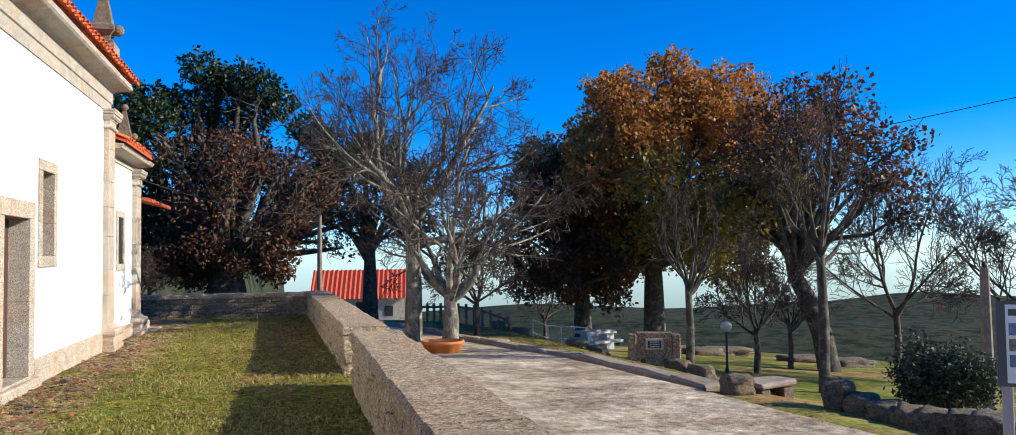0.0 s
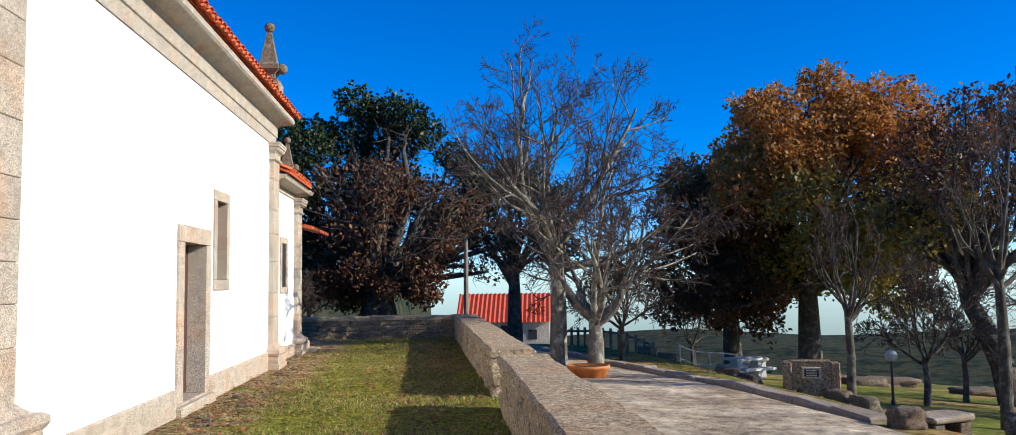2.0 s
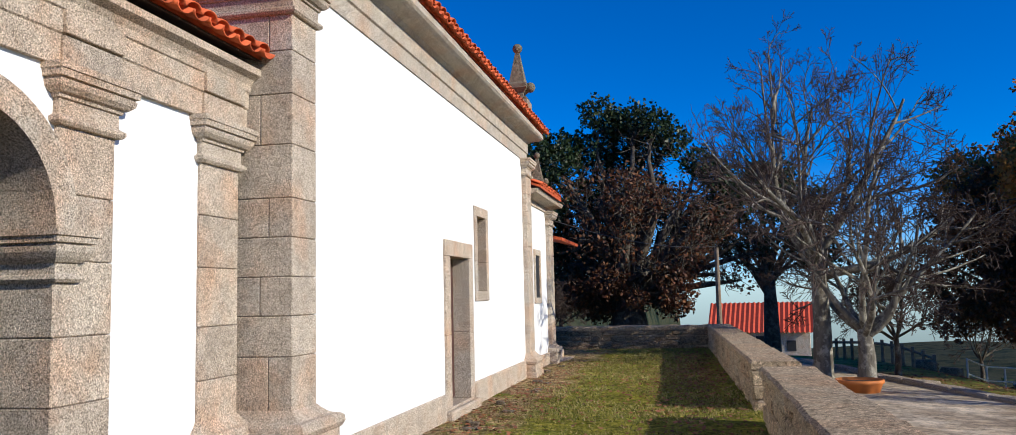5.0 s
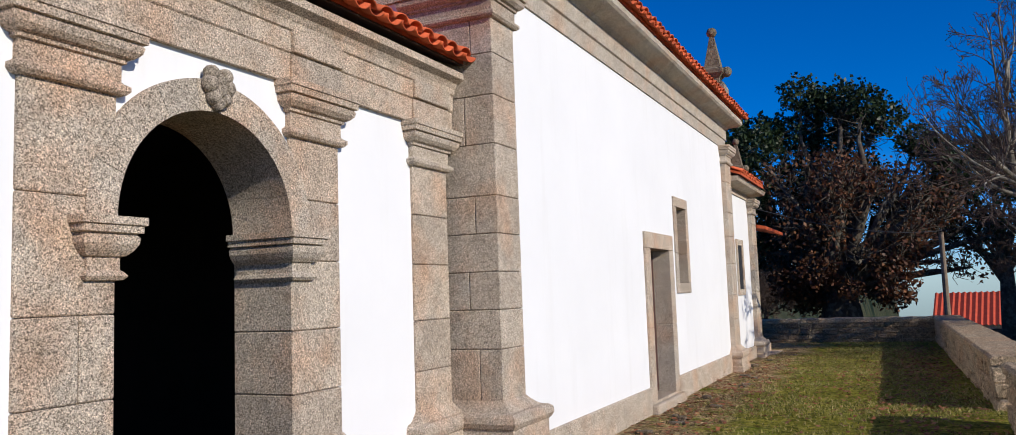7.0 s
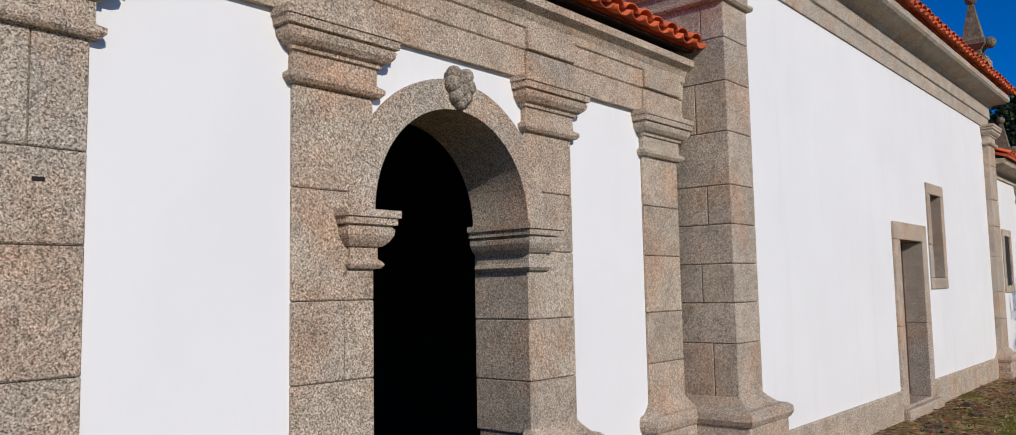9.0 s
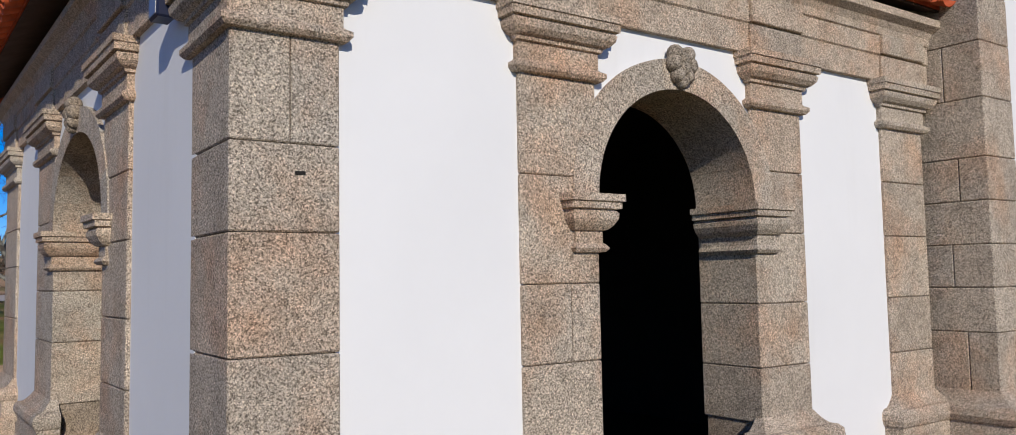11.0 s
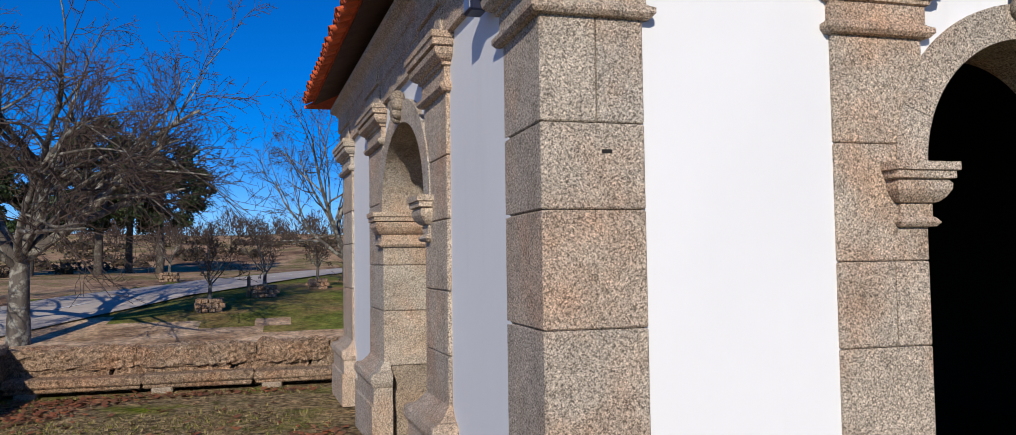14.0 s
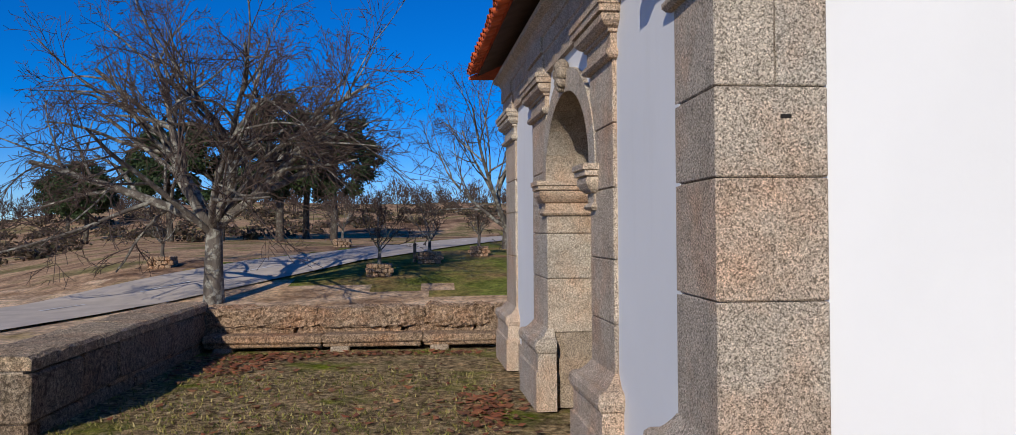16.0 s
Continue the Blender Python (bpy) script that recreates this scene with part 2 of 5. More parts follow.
M_SHRUB = leafy("shrub_leaves", [(0.02, 0.035, 0.02), (0.04, 0.06, 0.032), (0.06, 0.075, 0.045)], 0.6, 0.15)
M_FALLEN = leafy("fallen_leaves", [(0.20, 0.06, 0.03), (0.30, 0.11, 0.05), (0.13, 0.06, 0.035), (0.34, 0.17, 0.08)], 0.8, 0.1)
M_BLADE = leafy("grass_blades", [(0.05, 0.065, 0.012), (0.14, 0.15, 0.025), (0.26, 0.24, 0.05), (0.36, 0.30, 0.10), (0.45, 0.36, 0.17)], 0.7, 0.2)


# ---- small building blocks ----
def part(name, bm, mat, parent=None, label="", smooth=False):
    me = bm if isinstance(bm, bpy.types.Mesh) else bpy.data.meshes.new(name)
    if not isinstance(bm, bpy.types.Mesh):
        bmesh.ops.recalc_face_normals(bm, faces=bm.faces[:])
        bm.to_mesh(me)
        bm.free()
    if not me.materials:
        me.materials.append(mat)
    if smooth:
        me.shade_smooth()
    ob = new(name, me)
    if parent:
        ob.parent = parent
    if label:
        ob["label"] = label
    return ob


def mesh_of(name, verts, faces, mat, smooth=False):
    me = bpy.data.meshes.new(name)
    me.from_pydata(verts, [], faces)
    me.materials.append(mat)
    if smooth:
        me.shade_smooth()
    return me


def empty(name, m=None):
    ob = new(name)
    if m is not None:
        ob.matrix_world = m
    return ob


def box(bm, x0, x1, y0, y1, z0, z1, bev=0.0, jit=0.0):
    c = [(x, y, z) for x in (x0, x1) for y in (y0, y1) for z in (z0, z1)]
    vs = [bm.verts.new((x + random.uniform(-jit, jit), y + random.uniform(-jit, jit), z + random.uniform(-jit, jit))) for x, y, z in c]
    fs = [bm.faces.new([vs[i] for i in q]) for q in ((0, 1, 3, 2), (4, 6, 7, 5), (0, 4, 5, 1), (2, 3, 7, 6), (0, 2, 6, 4), (1, 5, 7, 3))]
    if bev:
        es = list({e for f in fs for e in f.edges})
        bmesh.ops.bevel(bm, geom=es, offset=bev, segments=1, affect="EDGES")
    return vs


def boxed(x0, x1, y0, y1, z0, z1, bev=0.0, jit=0.0):
    bm = bmesh.new()
    box(bm, x0, x1, y0, y1, z0, z1, bev, jit)
    return bm


def sweep(path, profile, closed_profile=False):
    """Runs a profile of (out, z) along a path of (x, y); out lies to the right of the way. Corners are mitred."""
    bm = bmesh.new()
    pts = [Vector(p) for p in path]
    rings = []
    for i, p in enumerate(pts):
        n = []
        if i:
            d = (p - pts[i - 1]).normalized()
            n.append(Vector((d.y, -d.x)))
        if i < len(pts) - 1:
            d = (pts[i + 1] - p).normalized()
            n.append(Vector((d.y, -d.x)))
        k = n[0] if len(n) == 1 else (n[0] + n[1]) / (1 + n[0].dot(n[1]))
        rings.append([bm.verts.new((p.x + k.x * o, p.y + k.y * o, z)) for o, z in profile])
    m = len(profile)
    for a, b in zip(rings, rings[1:]):
        for j in range(m if closed_profile else m - 1):
            bm.faces.new((a[j], b[j], b[(j + 1) % m], a[(j + 1) % m]))
    for r in (rings[0], rings[-1]):
        bm.faces.new(r)
    return bm


def put(bm, m):
    bmesh.ops.transform(bm, matrix=m, verts=bm.verts[:])
    return bm


def prism(poly, axis, a, b):
    """A solid from a closed outline, pushed along an axis from a to b. For axis 'x' the outline is (y, z)."""
    bm = bmesh.new()
    to = {"x": lambda p, v: (v, p[0], p[1]), "y": lambda p, v: (p[0], v, p[1]), "z": lambda p, v: (p[0], p[1], v)}[axis]
    f = [bm.verts.new(to(p, a)) for p in poly]
    g = [bm.verts.new(to(p, b)) for p in poly]
    k = len(poly)
    bm.faces.new(f)
    bm.faces.new(g)
    for i in range(k):
        bm.faces.new((f[i], f[(i + 1) % k], g[(i + 1) % k], g[i]))
    return bm


def lathe(profile, x, y, seg=16, square=False):
    bm = bmesh.new()
    rings = []
    for r, z in profile:
        ring = []
        for i in range(4 if square else seg):
            a = 2 * math.pi * (i + 0.5) / (4 if square else seg)
            k = 1.4142 if square else 1
            ring.append(bm.verts.new((x + r * k * math.cos(a), y + r * k * math.sin(a), z)))
        rings.append(ring)
    for a, b in zip(rings, rings[1:]):
        for i in range(len(a)):
            bm.faces.new((a[i], a[(i + 1) % len(a)], b[(i + 1) % len(a)], b[i]))
    bm.faces.new(rings[0])
    bm.faces.new(rings[-1])
    return bm


def tube(bm, pts, r0, r1, sides=8):
    rings = []
    for i, p in enumerate(pts):
        p = Vector(p)
        d = (Vector(pts[min(i + 1, len(pts) - 1)]) - Vector(pts[max(i - 1, 0)])).normalized()
        u = d.orthogonal().normalized()
        w = d.cross(u)
        r = r0 + (r1 - r0) * i / max(1, len(pts) - 1)
        rings.append([bm.verts.new(p + (u * math.cos(2 * math.pi * k / sides) + w * math.sin(2 * math.pi * k / sides)) * r) for k in range(sides)])
    for a, b in zip(rings, rings[1:]):
        for k in range(sides):
            bm.faces.new((a[k], a[(k + 1) % sides], b[(k + 1) % sides], b[k]))
    bm.faces.new(rings[0])
    bm.faces.new(rings[-1])
    return bm


# ---- the church: nave, chancel and open porch ----
church = tagged(empty("church"), "white plastered granite church with arched porch and tiled roofs", "church")
WX = -3.33                      # outer face of the nave's plaster
PX, PY = -3.72, 1.17            # outer corner of the porch
NAVE_Y0, NAVE_Y1 = 6.72, 17.62
SKEW = radians(2.6)             # the porch front is not quite square to its side
F_SIDE = Matrix(((0, -1, 0, PX), (1, 0, 0, PY), (0, 0, 1, 0), (0, 0, 0, 1)))
F_FRONT = Matrix.Translation((PX, PY, 0)) @ Matrix.Rotation(SKEW, 4, "Z")
CAP = [(0.0, 2.735), (0.028, 2.74), (0.046, 2.76), (0.046, 2.785), (0.02, 2.80), (0.012, 2.81), (0.012, 2.90), (0.03, 2.905), (0.032, 2.925), (0.058, 2.935), (0.085, 2.962), (0.092, 2.995), (0.078, 3.012), (0.105, 3.015), (0.108, 3.055), (0.118, 3.06), (0.118, 3.10), (-0.02, 3.10)]
IMP = [(-0.01, 1.785), (0.022, 1.79), (0.038, 1.81), (0.022, 1.832), (0.01, 1.84), (0.01, 1.905), (0.03, 1.91), (0.055, 1.935), (0.075, 1.97), (0.078, 2.0), (0.062, 2.02), (0.09, 2.025), (0.09, 2.06), (0.105, 2.065), (0.105, 2.105), (-0.01, 2.11)]
BASE = [(-0.01, 0.0), (0.13, 0.0), (0.13, 0.36), (0.11, 0.37), (0.11, 0.52), (0.125, 0.535), (0.14, 0.575), (0.135, 0.625), (0.11, 0.65), (0.075, 0.655), (0.05, 0.675), (0.02, 0.71), (0.0, 0.74), (-0.02, 0.74)]


def blocks(parent, cells, mat=M_GRAN):
    """Dressed stones of one pier, each a piece of its own; cells are boxes."""
    for c in cells:
        g = 0.0025
        part("block", boxed(c[0] + g, c[1] - g, c[2] + g, c[3] - g, c[4] + g, c[5] - g, 0.007), mat, parent)


def courses(z0, z1, heights):
    z, out, i = z0, [], 0
    while z < z1 - 0.02:
        t = min(z1, z + heights[i % len(heights)])
        if z1 - t < 0.15:
            t = z1
        out.append((z, t))
        z, i = t, i + 1
    return out


def pier(name, frame_m, s0, s1, depth, zs, proud=0.0, split=()):
    """A flat pilaster of stacked stones with capital and base, in a facade's own frame."""
    p = part(name, boxed(s0 + 0.02, s1 - 0.02, 0.02, depth - 0.02, 0.0, 3.08), M_GRAN_GREY, church)
    p.matrix_world = frame_m
    cells = []
    for k, (a, b) in enumerate(zs):
        if k in split:
            c = s0 + (s1 - s0) * (0.62 if k % 2 else 0.42)
            cells += [(s0, c, -proud, depth, a, b), (c, s1, -proud, depth, a, b)]
        else:
            cells.append((s0, s1, -proud, depth, a, b))
    blocks(p, cells)
    path = [(s0, 0.06), (s0, -proud), (s1, -proud), (s1, 0.06)]
    part("capital", sweep(path, CAP), M_GRAN, p)
    part("base", sweep([(s0, 0.06), (s0, -proud), (s1, -proud), (s1, 0.06)], BASE), M_GRAN, p)
    return p


def arch_ring(frame_m, c, half, spring, thick, depth, count, rise=None):
    rise = rise or half
    ring = part("archway", boxed(c - 0.05, c + 0.05, 0.1, 0.12, spring + rise + 0.06, spring + rise + 0.1), M_GRAN, church)
    ring.matrix_world = frame_m
    for i in range(count):
        a0, a1 = math.pi * i / count + 0.002, math.pi * (i + 1) / count - 0.002
        seg = 4
        inner = [(c - half * math.cos(a0 + (a1 - a0) * k / seg), spring + rise * math.sin(a0 + (a1 - a0) * k / seg)) for k in range(seg + 1)]
        outer = [(c - (half + thick) * math.cos(a0 + (a1 - a0) * k / seg), spring + (rise + thick) * math.sin(a0 + (a1 - a0) * k / seg)) for k in range(seg + 1)]
        part("voussoir", prism(inner + outer[::-1], "y", -0.008, depth), M_GRAN, ring)
    # carved scroll on the keystone
    bm = bmesh.new()
    zc = spring + rise + thick * 0.72
    for dx, dz, r in ((-0.055, 0.085, 0.045), (0.05, 0.08, 0.048), (-0.068, 0.02, 0.05), (0.066, 0.015, 0.05), (0.0, 0.045, 0.045), (-0.04, -0.05, 0.045), (0.042, -0.055, 0.043), (0.0, -0.09, 0.04), (0.0, -0.01, 0.05)):
        bmesh.ops.create_icosphere(bm, subdivisions=2, radius=r, matrix=Matrix.Translation((c + dx, -0.03, zc + dz)) @ Matrix.Diagonal((1.0, 1.2, 1.15, 1.0)))
    part("keystone", bm, M_GRAN_GREY, ring, smooth=True)
    return ring


def facade(frame_m, piers, c, half, spring, top, depth=0.5, rise=None):
    """Plaster panels, arch and imposts between the piers (s0, s1)."""
    rise = rise or half
    for (a0, a1), (b0, b1) in zip(piers, piers[1:]):
        if a1 < c < b0:
            seg = 24
            arc = [(c - (half + 0.1) * math.cos(math.pi * k / seg), spring + (rise + 0.1) * math.sin(math.pi * k / seg)) for k in range(seg + 1)]
            lo = [(a1 - 0.08, spring), *[p for p in arc if a1 - 0.08 < p[0] < b0 + 0.08], (b0 + 0.08, spring)]
            poly = [(a1 - 0.08, top)] + lo + [(b0 + 0.08, top)]
            bm = prism(poly, "y", 0.03, depth - 0.03)
        else:
            bm = boxed(a1 - 0.08, b0 + 0.08, 0.03, depth - 0.03, 0.30, top)
        w = part("wall", bm, M_PLASTER, church, "smooth white lime plaster")
        w.matrix_world = frame_m
    pl = part("plinth", sweep([(piers[0][0], 0.04), (c - half - 0.05, 0.04)], [(-0.1, 0), (0.03, 0), (0.03, 0.32), (-0.1, 0.33)]), M_GRAN, church)
    pl.matrix_world = frame_m
    pl = part("plinth", sweep([(c + half + 0.05, 0.04), (piers[-1][1], 0.04)], [(-0.1, 0), (0.03, 0), (0.03, 0.32), (-0.1, 0.33)]), M_GRAN, church)
    pl.matrix_world = frame_m
    for sgn in (-1, 1):
        e = c + sgn * half
        o = e + sgn * 0.17
        path = [(o, 0.05), (o, -0.004), (e, -0.004), (e, depth - 0.04)] if sgn < 0 else [(e, depth - 0.04), (e, -0.004), (o, -0.004), (o, 0.05)]
        im = part("impost", sweep(path, IMP), M_GRAN, church)
        im.matrix_world = frame_m


Z_A = [(0.70, 1.20), (1.20, 1.62), (1.62, 2.20), (2.20, 2.745)]
Z_B = [(0.70, 1.05), (1.05, 1.46), (1.46, 1.92), (1.92, 2.33), (2.33, 2.745)]
Z_C = [(0.70, 1.34), (1.34, 1.87), (1.87, 2.26), (2.26, 2.745)]
# side of the porch
SIDE = [(0.0, 0.5), (1.50, 2.03), (3.36, 3.88), (4.87, 5.55)]
pier("pilaster", F_SIDE, 1.50, 2.03, 0.5, Z_A, 0.0, (1,))
pier("pilaster", F_SIDE, 3.36, 3.88, 0.5, Z_B)
pier("pilaster", F_SIDE, 4.87, 5.43, 0.4, Z_B)
facade(F_SIDE, SIDE, 2.695, 0.665, 2.11, 3.14)
arch_ring(F_SIDE, 2.695, 0.665, 2.11, 0.185, 0.5, 9)
# front of the porch
FRONT = [(-7.35, -6.46), (-5.08, -4.22), (-2.40, -1.74), (-0.62, 0.0)]
pier("pilaster", F_FRONT, -7.35, -6.46, 0.5, Z_C)
pier("pilaster", F_FRONT, -5.08, -4.22, 0.5, Z_A)
pier("pilaster", F_FRONT, -2.40, -1.74, 0.5, Z_B)
facade(F_FRONT, FRONT, -3.31, 0.91, 2.11, 3.14, 0.5, 0.67)
arch_ring(F_FRONT, -3.31, 0.91, 2.11, 0.185, 0.5, 9, 0.67)
# corner pier, with both its faces
corner = part("corner_pilaster", boxed(PX - 0.62, PX - 0.02, PY + 0.03, PY + 0.48, 0, 3.08), M_GRAN_GREY, church)
cells = [(PX - 0.62, PX, PY, PY + 0.5, a, b) for a, b in Z_C[:3]]
cells += [(PX - 0.62, PX, PY, PY + 0.27, 2.26, 2.745), (PX - 0.62, PX, PY + 0.27, PY + 0.5, 2.26, 2.745)]
blocks(corner, cells)
cpath = [(PX - 0.62, PY + 0.06), (PX - 0.62, PY), (PX, PY), (PX, PY + 0.5), (PX - 0.06, PY + 0.5)]
part("capital", sweep(cpath, CAP), M_GRAN, corner)
part("base", sweep(cpath, BASE), M_GRAN, corner)
# entablature round the porch
far = F_FRONT @ Vector((-7.35, 0, 0))
near = Vector((PX, PY, 0))
part("cornice", sweep([(far.x, far.y + 5.4), far.xy, near.xy, (PX, NAVE_Y0 - 0.01)], [(-0.5, 3.10), (0.012, 3.10), (0.012, 3.29), (0.026, 3.302), (0.026, 3.44), (0.042, 3.45), (0.05, 3.50), (0.078, 3.545), (0.13, 3.572), (0.14, 3.578), (0.14, 3.635), (-0.5, 3.66)]), M_GRAN, church, "moulded granite entablature")
for fm, s0, s1 in ((F_SIDE, 1.50, 2.03), (F_SIDE, 3.36, 3.88), (F_SIDE, 4.87, 5.43), (F_FRONT, -2.40, -1.74), (F_FRONT, -5.08, -4.22), (F_FRONT, -7.35, -6.46)):
    for z0, z1, proud in ((3.104, 3.288, 0.035), (3.30, 3.452, 0.055)):
        o = part("entablature_block", boxed(s0 - 0.01, s1 + 0.01, -proud, 0.02, z0, z1, 0.006), M_GRAN, church)
        o.matrix_world = fm
# dark slip, slightly proud, painted as the shaded hole of an old corner-stone socket
part("socket_shade", boxed(PX - 0.02, PX + 0.002, 1.458, 1.506, 2.122, 2.140, 0.002), M_SHADE, corner)
# inside of the porch, closed; its shade is put into near-black surface colours
part("porch_wall", boxed(PX - 7.3, PX - 6.8, 1.5, NAVE_Y0, 0, 3.5), M_SHADE, church)
part("porch_ceiling", boxed(PX - 7.2, PX - 0.45, PY + 0.2, NAVE_Y0, 3.15, 3.30), M_CEIL_SHADE, church)
part("porch_floor", boxed(PX - 7.3, PX - 0.15, PY + 0.1, NAVE_Y0, 0.0, 0.12), M_SHADE, church)

# added lining over the nave's plaster, coloured dark for the porch's shade
part("porch_shade_lining", boxed(PX - 6.8, PX - 0.42, NAVE_Y0 - 0.02, NAVE_Y0 + 0.1, 0.12, 3.2), M_SHADE, church)

# nave
DY0, DY1, DZ0, DZ1 = 11.29, 12.79, 0.10, 2.45
VY0, VY1, VZ0, VZ1 = 13.0, 13.90, 1.57, 3.09
for y0, y1, z0, z1 in ((7.1, DY0, 0.2, 4.6), (DY0, DY1, DZ1, 4.6), (DY1, VY0, 0.2, 4.6), (VY0, VY1, 0.2, VZ0), (VY0, VY1, VZ1, 4.6), (VY1, 17.2, 0.2, 4.6)):
    part("wall", boxed(WX - 0.6, WX, y0, y1, z0, z1), M_PLASTER, church, "smooth white lime plaster")
part("wall", boxed(-10.5, WX - 0.05, NAVE_Y0 + 0.12, NAVE_Y0 + 0.7, 0.0, 5.1), M_PLASTER, church)
part("wall", boxed(-10.5, WX - 0.1, NAVE_Y1 - 0.6, NAVE_Y1, 0.0, 5.1), M_PLASTER, church)
part("wall", boxed(-10.5, -9.9, NAVE_Y0 + 0.7, NAVE_Y1 - 0.6, 0.0, 5.1), M_PLASTER, church)
for y0, y1 in ((7.2, DY0), (DY1, 17.07)):
    part("plinth", boxed(WX - 0.2, WX + 0.035, y0, y1, -0.1, 0.33, 0.012), M_GRAN, church)
# corner pier of the nave
np_ = part("corner_pilaster", boxed(WX - 0.9, WX + 0.02, NAVE_Y0 + 0.02, 7.17, 0.0, 4.5), M_GRAN_GREY, church)
cells, zz = [], [0.72, 1.18, 1.52, 1.85, 2.185, 2.52, 2.98, 3.42, 3.80, 4.15]
for k, (a, b) in enumerate(zip(zz, zz[1:])):
    if k % 2 == 0:
        m = WX + 0.04 - (0.22 if k % 4 == 0 else 0.30)
        cells += [(WX - 0.9, m, NAVE_Y0, 7.0, a, b), (m, WX + 0.04, NAVE_Y0, 7.19, a, b)]
    else:
        cells.append((WX - 0.9, WX + 0.04, NAVE_Y0, 7.19, a, b))
blocks(np_, cells)
npath = [(WX - 0.9, NAVE_Y0), (WX + 0.04, NAVE_Y0), (WX + 0.04, 7.19), (WX - 0.02, 7.19)]
part("capital", sweep(npath, [(o, z + 1.38) for o, z in CAP]), M_GRAN, np_)
part("base", sweep(npath, [(-0.02, 0)] + [(o * 1.35, z) for o, z in BASE[1:]]), M_GRAN, np_)
# far pier of the nave
fp = part("pilaster", boxed(WX - 0.3, WX + 0.08, 17.09, NAVE_Y1 - 0.02, 0.0, 4.5), M_GRAN_GREY, church)
blocks(fp, [(WX - 0.3, WX + 0.10, 17.07, NAVE_Y1, a, b) for a, b in courses(0.45, 4.13, (0.55, 0.48, 0.62))])
fpath = [(WX - 0.02, 17.07), (WX + 0.10, 17.07), (WX + 0.10, NAVE_Y1), (WX - 0.02, NAVE_Y1)]
part("capital", sweep(fpath, [(o, z + 1.38) for o, z in CAP]), M_GRAN, fp)
part("base", sweep(fpath, [(o * 1.1, -0.3 + z * 1.05) for o, z in BASE]), M_GRAN, fp)
# architrave and cornice of the nave
part("cornice", sweep([(-10.4, NAVE_Y0 + 0.1), (WX, NAVE_Y0 + 0.1), (WX, NAVE_Y1), (-10.4, NAVE_Y1)], [(-0.3, 4.47), (0.02, 4.47), (0.02, 4.66), (0.045, 4.675), (0.045, 4.88), (0.07, 4.90), (0.10, 4.925), (0.17, 4.945), (0.26, 4.965), (0.31, 4.99), (0.34, 5.02), (0.34, 5.10), (-0.3, 5.12)]), M_GRAN, church, "moulded granite cornice")
# door with its stone surround
dr = part("door", boxed(WX - 0.30, WX - 0.24, 11.50, 12.58, 0.14, 2.26), M_DOOR, church, "dark red-brown wooden door, closed")
for k in range(5):
    y0 = 11.53 + k * 0.204
    part("plank", boxed(WX - 0.24, WX - 0.225, y0 + 0.004, y0 + 0.2, 0.15, 2.24, 0.004), M_DOOR, dr)
part("handle", boxed(WX - 0.225, WX - 0.18, 11.64, 11.68, 1.08, 1.22, 0.006), M_IRON, dr, "black iron latch")
sr = part("door_surround", boxed(WX - 0.44, WX + 0.03, DY0, DY1, 0.0, DZ0 + 0.03, 0.01), M_GRAN, church, "plain granite door frame")
for y0, y1, z0, z1 in ((DY0, 11.53, 0.13, 1.12), (DY0, 11.53, 1.12, 2.22), (12.55, DY1, 0.13, 1.12), (12.55, DY1, 1.12, 2.22), (DY0, DY1, 2.22, DZ1)):
    part("block", boxed(WX - 0.44, WX + 0.035, y0 + 0.002, y1 - 0.002, z0 + 0.002, z1 - 0.002, 0.006), M_GRAN, sr)
part("door_step", boxed(WX, WX + 0.12, DY0 - 0.05, DY1 + 0.05, -0.1, 0.10, 0.02), M_GRAN, church)
# window
wd = part("window", boxed(WX - 0.46, WX - 0.44, VY0 + 0.1, VY1 - 0.1, VZ0 + 0.1, VZ1 - 0.1), M_IRON, church, "small deep-set window in a granite frame")
for y0, y1, z0, z1 in ((VY0, VY0 + 0.16, VZ0 + 0.16, 2.2), (VY0, VY0 + 0.16, 2.2, VZ1 - 0.16), (VY1 - 0.16, VY1, VZ0 + 0.16, 2.2), (VY1 - 0.16, VY1, 2.2, VZ1 - 0.16), (VY0, VY1, VZ0, VZ0 + 0.16), (VY0, VY1, VZ1 - 0.16, VZ1)):
    part("block", boxed(WX - 0.45, WX + 0.025, y0 + 0.002, y1 - 0.002, z0 + 0.002, z1 - 0.002, 0.005), M_GRAN, wd)


# ---- tiled roofs ----
def tile_mesh(length, r0, r1, thick=0.014, seg=7):
    v, f = [], []
    for t, r in ((0.0, r0), (length, r1)):
        for rr in (r, r - thick):
            for k in range(seg + 1):
                a = math.pi * k / seg
                v.append((rr * math.cos(a), t, rr * math.sin(a) * 0.62))
    m = seg + 1
    for k in range(seg):
        f += [(k, k + 1, 2 * m + k + 1, 2 * m + k), (m + k, 3 * m + k, 3 * m + k + 1, m + k + 1), (k, m + k, m + k + 1, k + 1)]
    f += [(0, 2 * m, 3 * m, m), (seg, m + seg, 3 * m + seg, 2 * m + seg)]
    return mesh_of("roof_tile", v, f, M_TILE, True)


TILE = tile_mesh(0.42, 0.098, 0.082)


